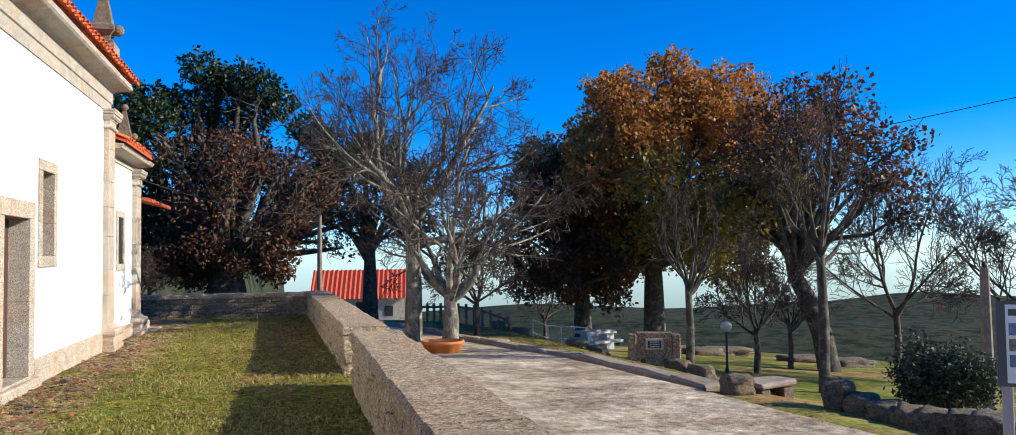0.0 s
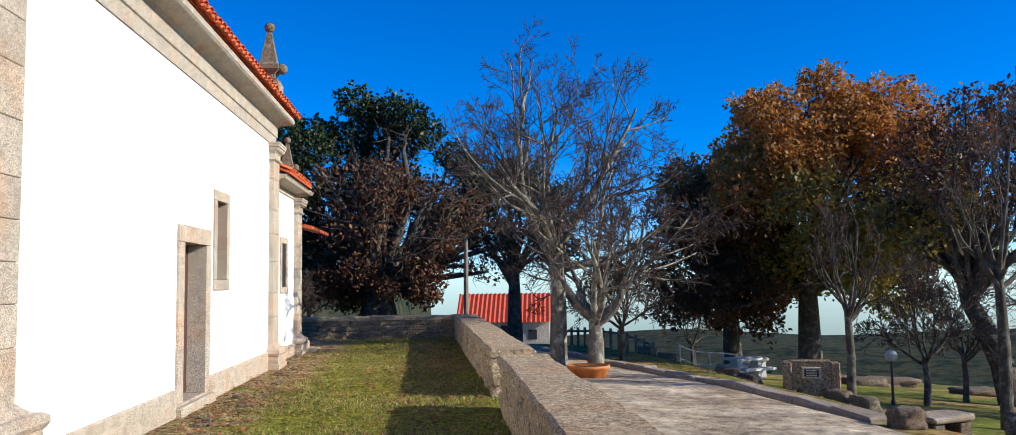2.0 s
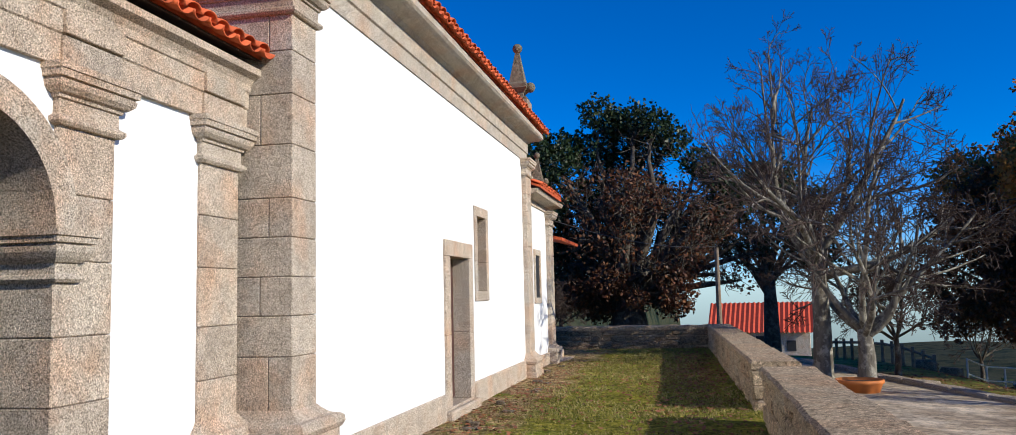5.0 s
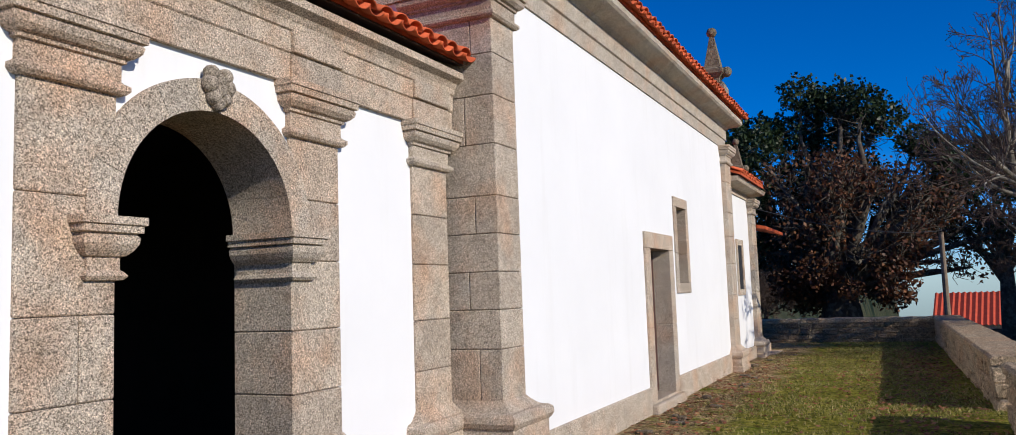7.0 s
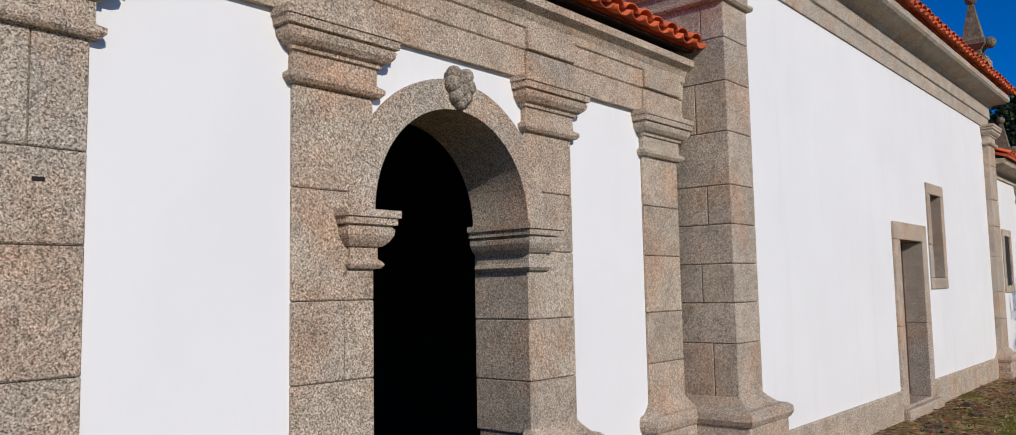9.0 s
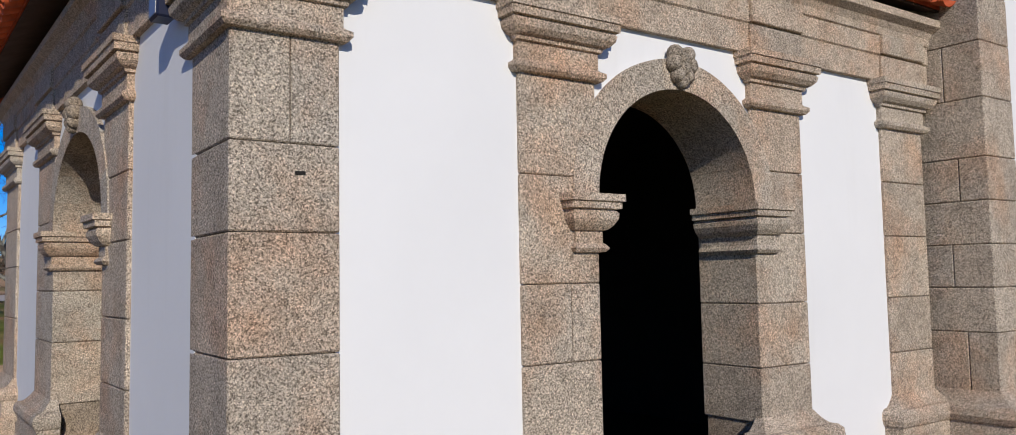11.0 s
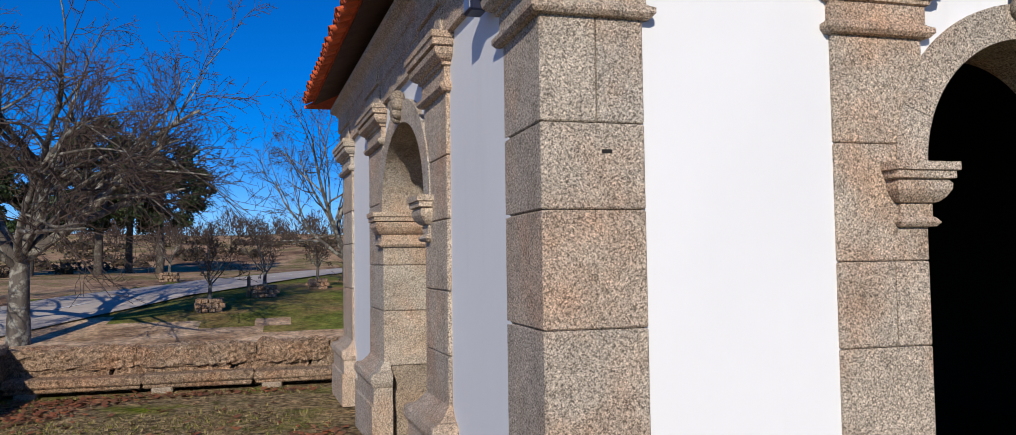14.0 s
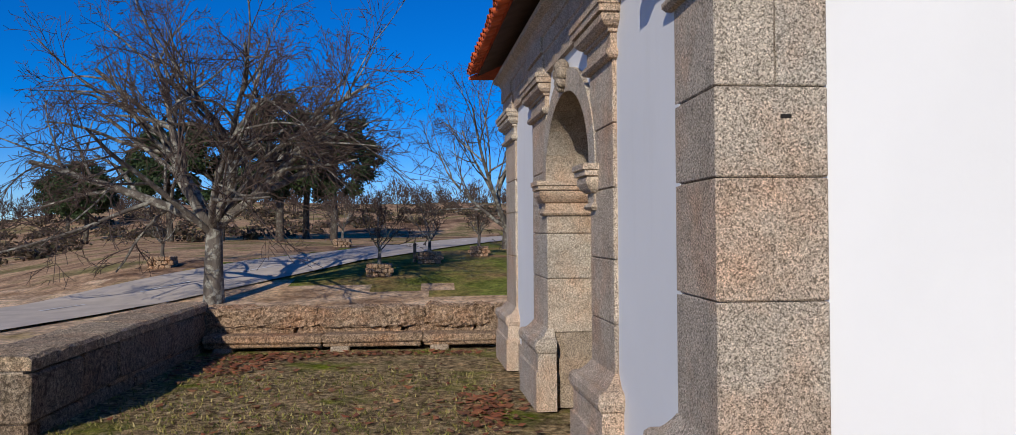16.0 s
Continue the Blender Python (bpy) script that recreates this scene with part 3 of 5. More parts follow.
def tiled_eave(roof, start, along, up, length, rows, pitch=0.215, limit=None):
    """Cover tiles over pans, laid in rows from the eave upwards. along, up: unit ways on the slope."""
    along, up = Vector(along).normalized(), Vector(up).normalized()
    nrm = along.cross(up).normalized()
    if nrm.z < 0:
        nrm = -nrm
    rnd = random.Random(11)
    cols = int(length / pitch)
    for j in range(rows):
        for i in range(cols):
            s = (i + 0.5) * length / cols
            if limit and not limit(s, j * 0.34):
                continue
            p = Vector(start) + along * s + up * (j * 0.34 + rnd.uniform(-0.015, 0.015)) + nrm * (0.035 + rnd.uniform(-0.006, 0.006))
            x = along if along.cross(up).dot(nrm) > 0 else -along
            m = Matrix((x, up, nrm)).transposed().to_4x4()
            m.translation = p
            m = m @ Matrix.Rotation(rnd.uniform(-0.03, 0.03), 4, "Z")
            o = new("tile", TILE)
            o.parent = roof
            o.matrix_world = m
            if j == 0 or rnd.random() < 0.0:
                q = m.copy()
                q.translation = p + along * (pitch * 0.5) + nrm * 0.012
                q = q @ Matrix.Rotation(math.pi, 4, "Y")
                o = new("tile", TILE)
                o.parent = roof
                o.matrix_world = q


def slab(name, quads, thick, mat, parent):
    bm = bmesh.new()
    for q in quads:
        a = [bm.verts.new(p) for p in q]
        b = [bm.verts.new(Vector(p) - Vector((0, 0, thick))) for p in q]
        bm.faces.new(a)
        bm.faces.new(b[::-1])
        k = len(q)
        for i in range(k):
            bm.faces.new((a[i], b[i], b[(i + 1) % k], a[(i + 1) % k]))
    return part(name, bm, mat, parent)


# nave roof
EX, EZ, RX, RZ = WX + 0.43, 5.15, -6.9, 6.95
nave_roof = slab("roof", [((EX - 0.11, NAVE_Y0 - 0.1, EZ + 0.055), (EX - 0.11, NAVE_Y1 + 0.45, EZ + 0.055), (RX, NAVE_Y1 + 0.1, RZ), (RX, NAVE_Y0 + 0.1, RZ)), ((RX, NAVE_Y0 + 0.1, RZ), (RX, NAVE_Y1 + 0.1, RZ), (-11.0, NAVE_Y1 + 0.4, EZ), (-11.0, NAVE_Y0 - 0.1, EZ))], 0.05, M_TILE, church)
nave_roof["label"] = "orange clay tiled roof"
part("gable", prism([(WX - 0.05, 5.11), (RX, RZ - 0.05), (-10.5, 5.11)], "y", NAVE_Y0 + 0.12, NAVE_Y0 + 0.7), M_PLASTER, church)
tiled_eave(nave_roof, (EX, NAVE_Y0 - 0.1, EZ), (0, 1, 0), (RX - EX, 0, RZ - EZ), NAVE_Y1 + 0.55 - NAVE_Y0, 3)
# porch roof, hipped at the front
PEX, PEZ = PX + 0.25, 3.72
fa = F_FRONT @ Vector((-7.74, -0.45, PEZ))
na = F_FRONT @ Vector((0.27, -0.45, PEZ))
rd = Vector((-7.0, 4.6, 5.0))
inb = Vector((-0.11, 0.11, 0.045))
ina = Vector((0.11, 0.11, 0.045))
porch_roof = slab("roof", [((PEX - 0.11, na.y + 0.11, PEZ + 0.045), (PEX - 0.11, NAVE_Y0, PEZ + 0.045), (-7.0, NAVE_Y0, 5.0), rd), (fa + ina, na + inb, rd), (rd, (-7.0, NAVE_Y0, 5.0), (fa.x, NAVE_Y0, PEZ), fa)], 0.04, M_TILE, church)
porch_roof["label"] = "orange clay tiled hipped roof"
tiled_eave(porch_roof, (PEX, na.y, PEZ), (0, 1, 0), (-7.0 - PEX, 0, 1.4), NAVE_Y0 - na.y - 0.1, 5, 0.2, lambda s, u: s > u * 0.9)
# boards added below the tiles, coloured dark as the eave's shade
slab("shade_soffit", [((PEX - 0.12, na.y + 0.12, PEZ + 0.002), (PEX - 0.12, NAVE_Y0, PEZ + 0.002), (PX - 0.3, NAVE_Y0, PEZ + 0.15), (PX - 0.3, PY + 0.3, PEZ + 0.15)), (fa + Vector((0.12, 0.12, 0.002)), na + Vector((-0.12, 0.12, 0.002)), na + Vector((-0.6, 0.6, 0.15)), fa + Vector((0.6, 0.6, 0.15)))], 0.015, M_EAVE_SHADE, church)
tiled_eave(porch_roof, fa, na - fa, Vector((0, 1, 1.4 / 4.0)), (na - fa).length, 2, 0.2, lambda s, u: u < s < 7.8 - u)


# pinnacles with ball tops
def pinnacle(x, y, z, h):
    p = part("pinnacle", lathe([(0.16 * h, z), (0.16 * h, z + 0.06 * h), (0.10 * h, z + 0.09 * h), (0.10 * h, z + 0.14 * h), (0.17 * h, z + 0.22 * h), (0.17 * h, z + 0.28 * h), (0.13 * h, z + 0.32 * h), (0.035 * h, z + 0.84 * h)], x, y, square=True), M_LICHEN, church, "lichen-grey granite pinnacle with ball")
    bm = bmesh.new()
    bmesh.ops.create_icosphere(bm, subdivisions=2, radius=0.085 * h, matrix=Matrix.Translation((x, y, z + 0.92 * h)))
    part("ball", bm, M_LICHEN, p, smooth=True)
    for sx in (-1, 1):
        bm = bmesh.new()
        bmesh.ops.create_icosphere(bm, subdivisions=2, radius=0.09 * h, matrix=Matrix.Translation((x + sx * 0.2 * h, y, z + 0.24 * h)))
        part("scroll", bm, M_LICHEN, p, smooth=True)


part("pedestal", boxed(-3.65, -3.17, 17.16, 17.64, 5.05, 5.76, 0.01), M_GRAN_GREY, church)
pinnacle(-3.41, 17.4, 5.75, 1.28)

# chancel and sacristy behind the nave
CX = -3.42
part("wall", boxed(-10.2, CX, NAVE_Y1, 21.0, 0.0, 3.75), M_PLASTER, church, "smooth white lime plaster")
part("plinth", boxed(-10.2, CX + 0.05, NAVE_Y1, 20.5, -0.3, 0.25, 0.01), M_GRAN, church)
cp = part("pilaster", boxed(CX - 0.3, CX + 0.08, 20.5, 21.05, -0.2, 3.72), M_GRAN_GREY, church)
blocks(cp, [(CX - 0.3, CX + 0.10, 20.48, 21.07, a, b) for a, b in courses(0.4, 3.36, (0.5, 0.6))])
cpp = [(CX - 0.02, 20.48), (CX + 0.10, 20.48), (CX + 0.10, 21.07), (CX - 0.02, 21.07)]
part("capital", sweep(cpp, [(o, z + 0.6) for o, z in CAP]), M_GRAN, cp)
part("base", sweep(cpp, [(o, -0.3 + z) for o, z in BASE]), M_GRAN, cp)
part("cornice", sweep([(CX, NAVE_Y1), (CX, 21.0), (-10.0, 21.0)], [(-0.3, 3.66), (0.03, 3.66), (0.03, 3.78), (0.30, 3.84), (0.34, 3.92), (-0.3, 3.95)]), M_GRAN, church)
ch_roof = slab("roof", [((CX + 0.4, NAVE_Y1, 3.98), (CX + 0.4, 20.6, 3.98), (-6.9, 20.4, 5.4), (-6.9, NAVE_Y1, 5.4))], 0.05, M_TILE, church)
tiled_eave(ch_roof, (CX + 0.4, NAVE_Y1 + 0.1, 3.98), (0, 1, 0), (-3.5, 0, 1.42), 2.8, 2)
w2 = part("window", boxed(CX - 0.1, CX + 0.006, 18.86, 19.4, 1.58, 2.55), M_IRON, church, "small deep-set window in a granite frame")
for y0, y1, z0, z1 in ((18.72, 18.86, 1.45, 2.68), (19.4, 19.54, 1.45, 2.68), (18.86, 19.4, 1.45, 1.58), (18.86, 19.4, 2.55, 2.68)):
    part("block", boxed(CX - 0.2, CX + 0.03 , y0, y1, z0, z1, 0.004), M_GRAN, w2)
pinnacle(-3.5, 20.0, 4.15, 0.95)
part("wall", boxed(-9.5, -3.9, 21.0, 24.0, 0.0, 2.9), M_PLASTER, church)
slab("roof", [((-3.1, 21.1, 3.08), (-3.1, 24.3, 3.08), (-6.9, 24.3, 4.0), (-6.9, 21.1, 4.0))], 0.08, M_TILE, church)
# outside steps by the sacristy
for k in range(3):
    part("step", boxed(-3.95, -3.05 - 0.28 * k, 21.15, 22.4, -0.2 + 0.19 * k, -0.02 + 0.19 * k + 0.02, 0.015), M_GRAN, church)

# small floodlight under the porch eave
fl = tagged(empty("floodlight", F_FRONT @ Matrix.Translation((-0.78, 0.0, 3.02)) @ Matrix.Scale(0.8, 4)), "small dark blue floodlight fixed to the porch wall", "lamp")
part("housing", boxed(-0.09, 0.09, -0.14, -0.02, -0.08, 0.10, 0.012), plain("dark_blue_enamel", (0.015, 0.02, 0.05), 0.4, 0.1), fl)
part("bracket", boxed(-0.02, 0.02, -0.02, 0.06, -0.03, 0.03, 0.004), M_IRON, fl)
part("glass", boxed(-0.07, 0.07, -0.145, -0.14, -0.06, 0.08), M_STEEL, fl)


# ---- ground ----
def smooth(a, b, v):
    t = max(0.0, min(1.0, (v - a) / (b - a)))
    return t * t * (3 - 2 * t)


RISE_AT, RISE_Z = (20, 27, 31, 37, 47, 62, 85, 120, 170), (-0.8, -0.70, -0.28, 0.35, 0.78, 0.90, 1.18, 4.0, 7.5)  # the rise to the west


def height(x, y):
    """The lie of the land: a level churchyard, a slope down to a valley in the east and north, heath in the west."""
    n = 0.04 * noise.noise((x * 0.35, y * 0.35, 0)) + 0.5 * smooth(40, 120, math.hypot(x, y)) * noise.noise((x * 0.03, y * 0.03, 3))
    q = max(0, y - 25)
    dip = 0.0015 * q * q if q < 50 else 3.75 + 0.15 * (q - 50)
    east = -0.1 - 0.02 * max(0, min(y, 60)) - 0.03 * max(0, min(x, 20)) - 0.35 * smooth(7.0, 9.5, x) - 0.05 * max(0, min(x - 7.0, 17.0)) - 0.2 * max(0, x - 24.0) - 0.025 * max(0, min(y - 14, 25)) * smooth(6.5, 9, x) - dip
    east = max(-165.0, east) + smooth(350, 1200, math.hypot(x, y)) * 26 * noise.noise((x * 0.0021, y * 0.0021, 1))
    d = -12.9 - x
    away = 0.0775 * y - 0.997 * x  # distance out over the heath, and how far across it
    across = 0.0775 * x + 0.997 * y
    west = -0.8 + 3.2 * smooth(60, 150, away) + (np.interp(away, RISE_AT, RISE_Z) + 0.8 - 3.2 * smooth(60, 150, away)) * smooth(-0.72, -0.40, across / max(away, 15.0)) + 0.8 * smooth(60, 110, away) * noise.noise((x * 0.04, y * 0.04, 7)) - 30 * smooth(300, 900, d)
    k = smooth(0.9, 1.5, x) if y < 25.9 else max(smooth(26.0, 26.6, y) * (1 - smooth(-14, -40, x)), smooth(0.9, 1.5, x))
    w = max(smooth(-12.5, -13.2, x) * (1 if y < 26 else smooth(-14, -40, x)), smooth(-3.7, -4.3, y) * (1 - smooth(-9.0, -2.0, x)))
    h = k * east * (1 - w) + w * west
    if w < 0.01 and k < 0.01:
        return 0.35 * n - 0.02
    return h + n * (1.0 if max(k, w) > 0.5 else 0.3)


def axis(lo, hi, fine_lo, fine_hi, step):
    v = list(np.arange(fine_lo, fine_hi + 1e-6, step))
    s = step
    while v[-1] < hi:
        s *= 1.07
        v.append(v[-1] + s)
    s = step
    while v[0] > lo:
        s *= 1.07
        v.insert(0, v[0] - s)
    return v


gx, gy = axis(-2500, 2500, -14, 10, 0.3), axis(-2500, 2500, -5, 27, 0.3)
gv = [(x, y, height(x, y)) for y in gy for x in gx]
W_ = len(gx)
gf = [(j * W_ + i, j * W_ + i + 1, (j + 1) * W_ + i + 1, (j + 1) * W_ + i) for j in range(len(gy) - 1) for i in range(W_ - 1)]
gm = mesh_of("ground", gv, gf, M_LAWN, True)
for mt in (M_FIELD, M_HEATH, M_FOREST, M_EARTH):
    gm.materials.append(mt)
idx = []
for f in gf:
    x = sum(gv[i][0] for i in f) / 4
    y = sum(gv[i][1] for i in f) / 4
    r = math.hypot(x, y)
    if -13 < x < 1.2 and -4.0 < y < 26.2:
        idx.append(0)
    elif (x < -12 and y < 12 and x > -30 + 3 * noise.noise((x * 0.4, y * 0.4, 8)) + 0.25 * y) or (y < -3.9 and -14 < x < 0):
        idx.append(4)
    elif 26.1 < y and -40 < x < 3:
        idx.append(3)
    elif x < -13 or (y < -3.9 and x < 0):
        idx.append(2 if (x < -95 or y < np.interp(-x, (0, 22, 28, 32, 38, 48, 62, 85, 130), (-19, -15.7, -14.8, -12.6, -9.4, -4.6, -1.3, 5.3, 18)) + 1.2 * noise.noise((x * 0.3, y * 0.3, 0))) else 1)
    else:
        idx.append(1 if r < 58 + 8 * noise.noise((x * 0.05, y * 0.05, 2)) else 3)
gm.polygons.foreach_set("material_index", idx)
ground = tagged(new("ground", gm), "thin winter grass with worn earth and fallen leaves", "ground", kind="structure")


def strip(name, path, width, lift, mat, label, category, n=3, thick=0.02):
    """A paved strip that follows the ground along a path of (x, y)."""
    pts = [Vector(p) for p in path]
    dense = []
    for a, b in zip(pts, pts[1:]):
        k = max(1, int((b - a).length / 1.5))
        dense += [a.lerp(b, i / k) for i in range(k)]
    dense.append(pts[-1])
    v, f = [], []
    for i, p in enumerate(dense):
        d = (dense[min(i + 1, len(dense) - 1)] - dense[max(i - 1, 0)]).normalized()
        w = width(i / (len(dense) - 1)) if callable(width) else width
        for k in range(n):
            q = p + Vector((d.y, -d.x)) * w * (k / (n - 1) - 0.5)
            v.append((q.x, q.y, height(q.x, q.y) + lift))
    for i in range(len(dense) - 1):
        for k in range(n - 1):
            a = i * n + k
            f.append((a, a + 1, a + n + 1, a + n))
    return tagged(new(name, mesh_of(name, v, f, mat, True)), label, category, kind="structure")


# worn stone road beyond the parapet
strip("road", [(4.1, -8), (4.1, 2), (4.1, 8), (4.0, 12), (3.75, 16), (3.1, 22), (2.4, 28), (1.2, 36), (-1, 46)], lambda t: 5.3 - 2.4 * t, 0.05, M_ROADSTONE, "worn pale granite-paved road with leaf litter", "road", 7)
# asphalt road over the heath
AR = [(8, -21), (-8, -16.5), (-21.8, -13.3), (-28.3, -11.6), (-32.6, -9.2), (-38.2, -5.6), (-47.7, -1.1), (-62.3, 2.1), (-85, 8.6), (-130, 22), (-200, 42)]
for _ in range(3):  # rounded bends
    AR = [AR[0]] + [tuple(Vector(p).lerp(Vector(q), k)) for p, q in zip(AR, AR[1:]) for k in (0.25, 0.75)] + [AR[-1]]
strip("asphalt_road", AR, 4.75, 0.07, M_ASPHALT, "grey asphalt country road with dashed line", "road", 9)
bm_v, bm_f = [], []
run = 0.0
for p, q in zip(AR, AR[1:]):
    p, q = Vector(p), Vector(q)
    L, d = (q - p).length, (q - p).normalized()
    w = Vector((d.y, -d.x)) * 0.06
    k = max(1, int(L / 0.25))
    for i in range(k):
        if (run + L * i / k) % 4.4 < 2.0:
            c, e = p.lerp(q, i / k), p.lerp(q, (i + 1) / k)
            n0 = len(bm_v)
            bm_v += [(t.x, t.y, height(t.x, t.y) + 0.085) for t in (c - w, e - w, e + w, c + w)]
            bm_f.append((n0, n0 + 1, n0 + 2, n0 + 3))
    run += L
tagged(new("road_marking", mesh_of("road_marking", bm_v, bm_f, M_PAINT)), "white dashed centre line on the asphalt", "road marking", kind="structure")


# ---- churchyard walls ----
def rubble_wall(name, label, p0, p1, z0, z1, thick, cap=0.12, seed=1, mat=M_GRAN_WALL, size=0.42, sides=(1,)):
    """A wall of coursed rough stones with a slab coping, along p0 to p1; its pieces are real stones."""
    rnd = random.Random(seed)
    p0, p1 = Vector(p0), Vector(p1)
    L = (p1 - p0).length
    d = (p1 - p0).normalized()
    m = Matrix(((d.x, -d.y, 0, p0.x), (d.y, d.x, 0, p0.y), (0, 0, 1, 0), (0, 0, 0, 1)))
    w = tagged(part(name, boxed(0.03, L - 0.03, 0.04, thick - 0.04, z0 - 0.3, z1 - cap * 0.5), M_GRAN_GREY), label, "wall", kind="structure")
    w.matrix_world = m
    z = z0
    while z < z1 - cap - 0.05:
        h = min(rnd.uniform(0.6, 1.0) * size * 0.62, z1 - cap - z)
        if z1 - cap - z - h < 0.09:
            h = z1 - cap - z
        s = 0.0
        while s < L - 0.02:
            l_ = min(rnd.uniform(0.6, 1.7) * size, L - s)
            if L - s - l_ < 0.15:
                l_ = L - s
            j = 0.018
            dz = rnd.uniform(-0.025, 0.025)
            bm = boxed(s + 0.004, s + l_ - 0.004, -rnd.uniform(0, 0.03), thick + rnd.uniform(0, 0.03), z + 0.004 + dz, z + h - 0.004 + min(dz, 0.0), 0.0, j)
            bmesh.ops.bevel(bm, geom=bm.edges[:], offset=min(0.02, h * 0.2), segments=1, affect="EDGES")
            part("stone", bm, mat, w)
            s += l_
        z += h
    s = 0.0
    while s < L - 0.02:
        l_ = min(rnd.uniform(0.9, 1.7), L - s)
        if L - s - l_ < 0.4:
            l_ = L - s
        n = 6
        bm = bmesh.new()
        rows = []
        for i in range(n + 1):
            x = s + 0.003 + (l_ - 0.006) * i / n
            a, b2, c = rnd.uniform(-0.012, 0.012), rnd.uniform(-0.012, 0.012), rnd.uniform(-0.014, 0.010)
            rows.append([bm.verts.new(q) for q in ((x, -0.03 + a, z1 - cap), (x, -0.035 + a, z1 - 0.03 + c), (x, 0.0 + a, z1 + c), (x, thick + b2, z1 + c * 0.6), (x, thick + 0.035 + b2, z1 - 0.03 + c), (x, thick + 0.03 + b2, z1 - cap))])
        for r0, r1 in zip(rows, rows[1:]):
            for k in range(6):
                bm.faces.new((r0[k], r1[k], r1[(k + 1) % 6], r0[(k + 1) % 6]))
        bm.faces.new(rows[0])
        bm.faces.new(rows[-1])
        part("coping", bm, M_GRAN_WALL, w)
        s += l_
    return w


LB = "weathered granite churchyard wall with slab coping"
rubble_wall("parapet_1", LB, (1.42, -3.0), (1.42, 11.20), -0.6, 0.69, 0.60, seed=3)
rubble_wall("parapet_2", LB, (1.40, 12.45), (1.10, 26.2), -0.7, 0.66, 0.60, seed=4)
rubble_wall("far_wall", LB, (0.50, 26.0), (-14.0, 26.0), -0.3, 0.65, 0.5, seed=5, mat=M_RUBBLE_SHADED, size=0.34)


def rough_stone(x0, x1, y0, y1, z0, z1, seed, n=26, amp=0.05):
    """A long hewn stone with a broken, uneven face."""
    bm = boxed(0, 1, 0, 1, 0, 1)
    bmesh.ops.subdivide_edges(bm, edges=bm.edges[:], cuts=n, use_grid_fill=True)
    for v in bm.verts:
        p = Vector((x0 + (x1 - x0) * v.co.x, y0 + (y1 - y0) * v.co.y, z0 + (z1 - z0) * v.co.z))
        q = p * 2.2 + Vector((seed * 1.7, 0, seed))
        o = Vector((noise.noise(q), noise.noise(q + Vector((9, 0, 0))), noise.noise(q + Vector((0, 9, 0))))) * amp
        o += Vector((noise.noise(q * 3), 0, noise.noise(q * 3 + Vector((0, 5, 0))))) * amp * 0.5
        o += Vector((noise.noise(q * 8), noise.noise(q * 7), noise.noise(q * 8 + Vector((0, 5, 0))))) * amp * 0.8
        e = sum(min(c, 1 - c) < 0.04 for c in v.co)
        c = Vector(((x0 + x1) / 2, (y0 + y1) / 2, (z0 + z1) / 2))
        v.co = p + o + ((c - p).normalized() * 0.02 * e if e > 1 else Vector())
    return bm


ww = tagged(empty("yard_wall_west"), "low rough granite wall with a broken face", "wall", kind="structure")
rnd = random.Random(6)
yy = -3.95
k = 0
while yy < 6.0:
    l_ = rnd.uniform(1.0, 2.1)
    part("stone", rough_stone(-12.75, -12.36, yy, yy + l_, -0.8, 0.30, k, amp=0.05), M_GRAN_YARD, ww)
    part("stone", rough_stone(-12.80, -12.33, yy + 0.3, yy + l_ + 0.29, 0.28, 0.57 + rnd.uniform(-0.02, 0.02), k + 50, amp=0.045), M_GRAN_YARD, ww)
    yy += l_
    k += 1
# shade on the south wall's inner face is put into its stone colour
rubble_wall("yard_wall_south", LB, (-12.4, -3.95), (-7.3, -3.95), -0.8, 0.66, 0.60, seed=7, size=1.1, mat=M_RUBBLE_SHADED)


def bench(name, p0, p1, z, depth, label):
    """A long stone seat of several slabs on low blocks."""
    b = tagged(empty(name), label, "bench")
    p0, p1 = Vector(p0), Vector(p1)
    L, d = (p1 - p0).length, (p1 - p0).normalized()
    b.matrix_world = Matrix(((d.x, -d.y, 0, p0.x), (d.y, d.x, 0, p0.y), (0, 0, 1, 0), (0, 0, 0, 1)))
    rnd = random.Random(9)
    s = 0.0
    while s < L - 0.05:
        l_ = min(rnd.uniform(1.3, 2.0), L - s)
        o = part("slab", boxed(s + 0.006, s + l_ - 0.006, 0, depth, z - 0.12, z + rnd.uniform(-0.02, 0.012), 0.02, 0.014), M_GRAN_YARD, b)
        part("lip", boxed(s + 0.02, s + l_ - 0.02, 0.03, depth - 0.03, z - 0.17, z - 0.118, 0.015, 0.01), M_GRAN_YARD, b)
        o = part("support", boxed(s + l_ * 0.08, s + l_ * 0.08 + 0.26, 0.03, depth, -0.1, z - 0.168, 0.02, 0.012), M_GRAN_GREY, b)
        s += l_


bench("stone_bench", (-12.0, -3.3), (-12.0, 5.5), 0.22, 0.38, "long low granite bench against the yard wall")
bench("stone_bench", (-9.0, -3.35), (-12.1, -3.35), 0.20, 0.02 + 0.30, "short granite bench in the shade of the wall")


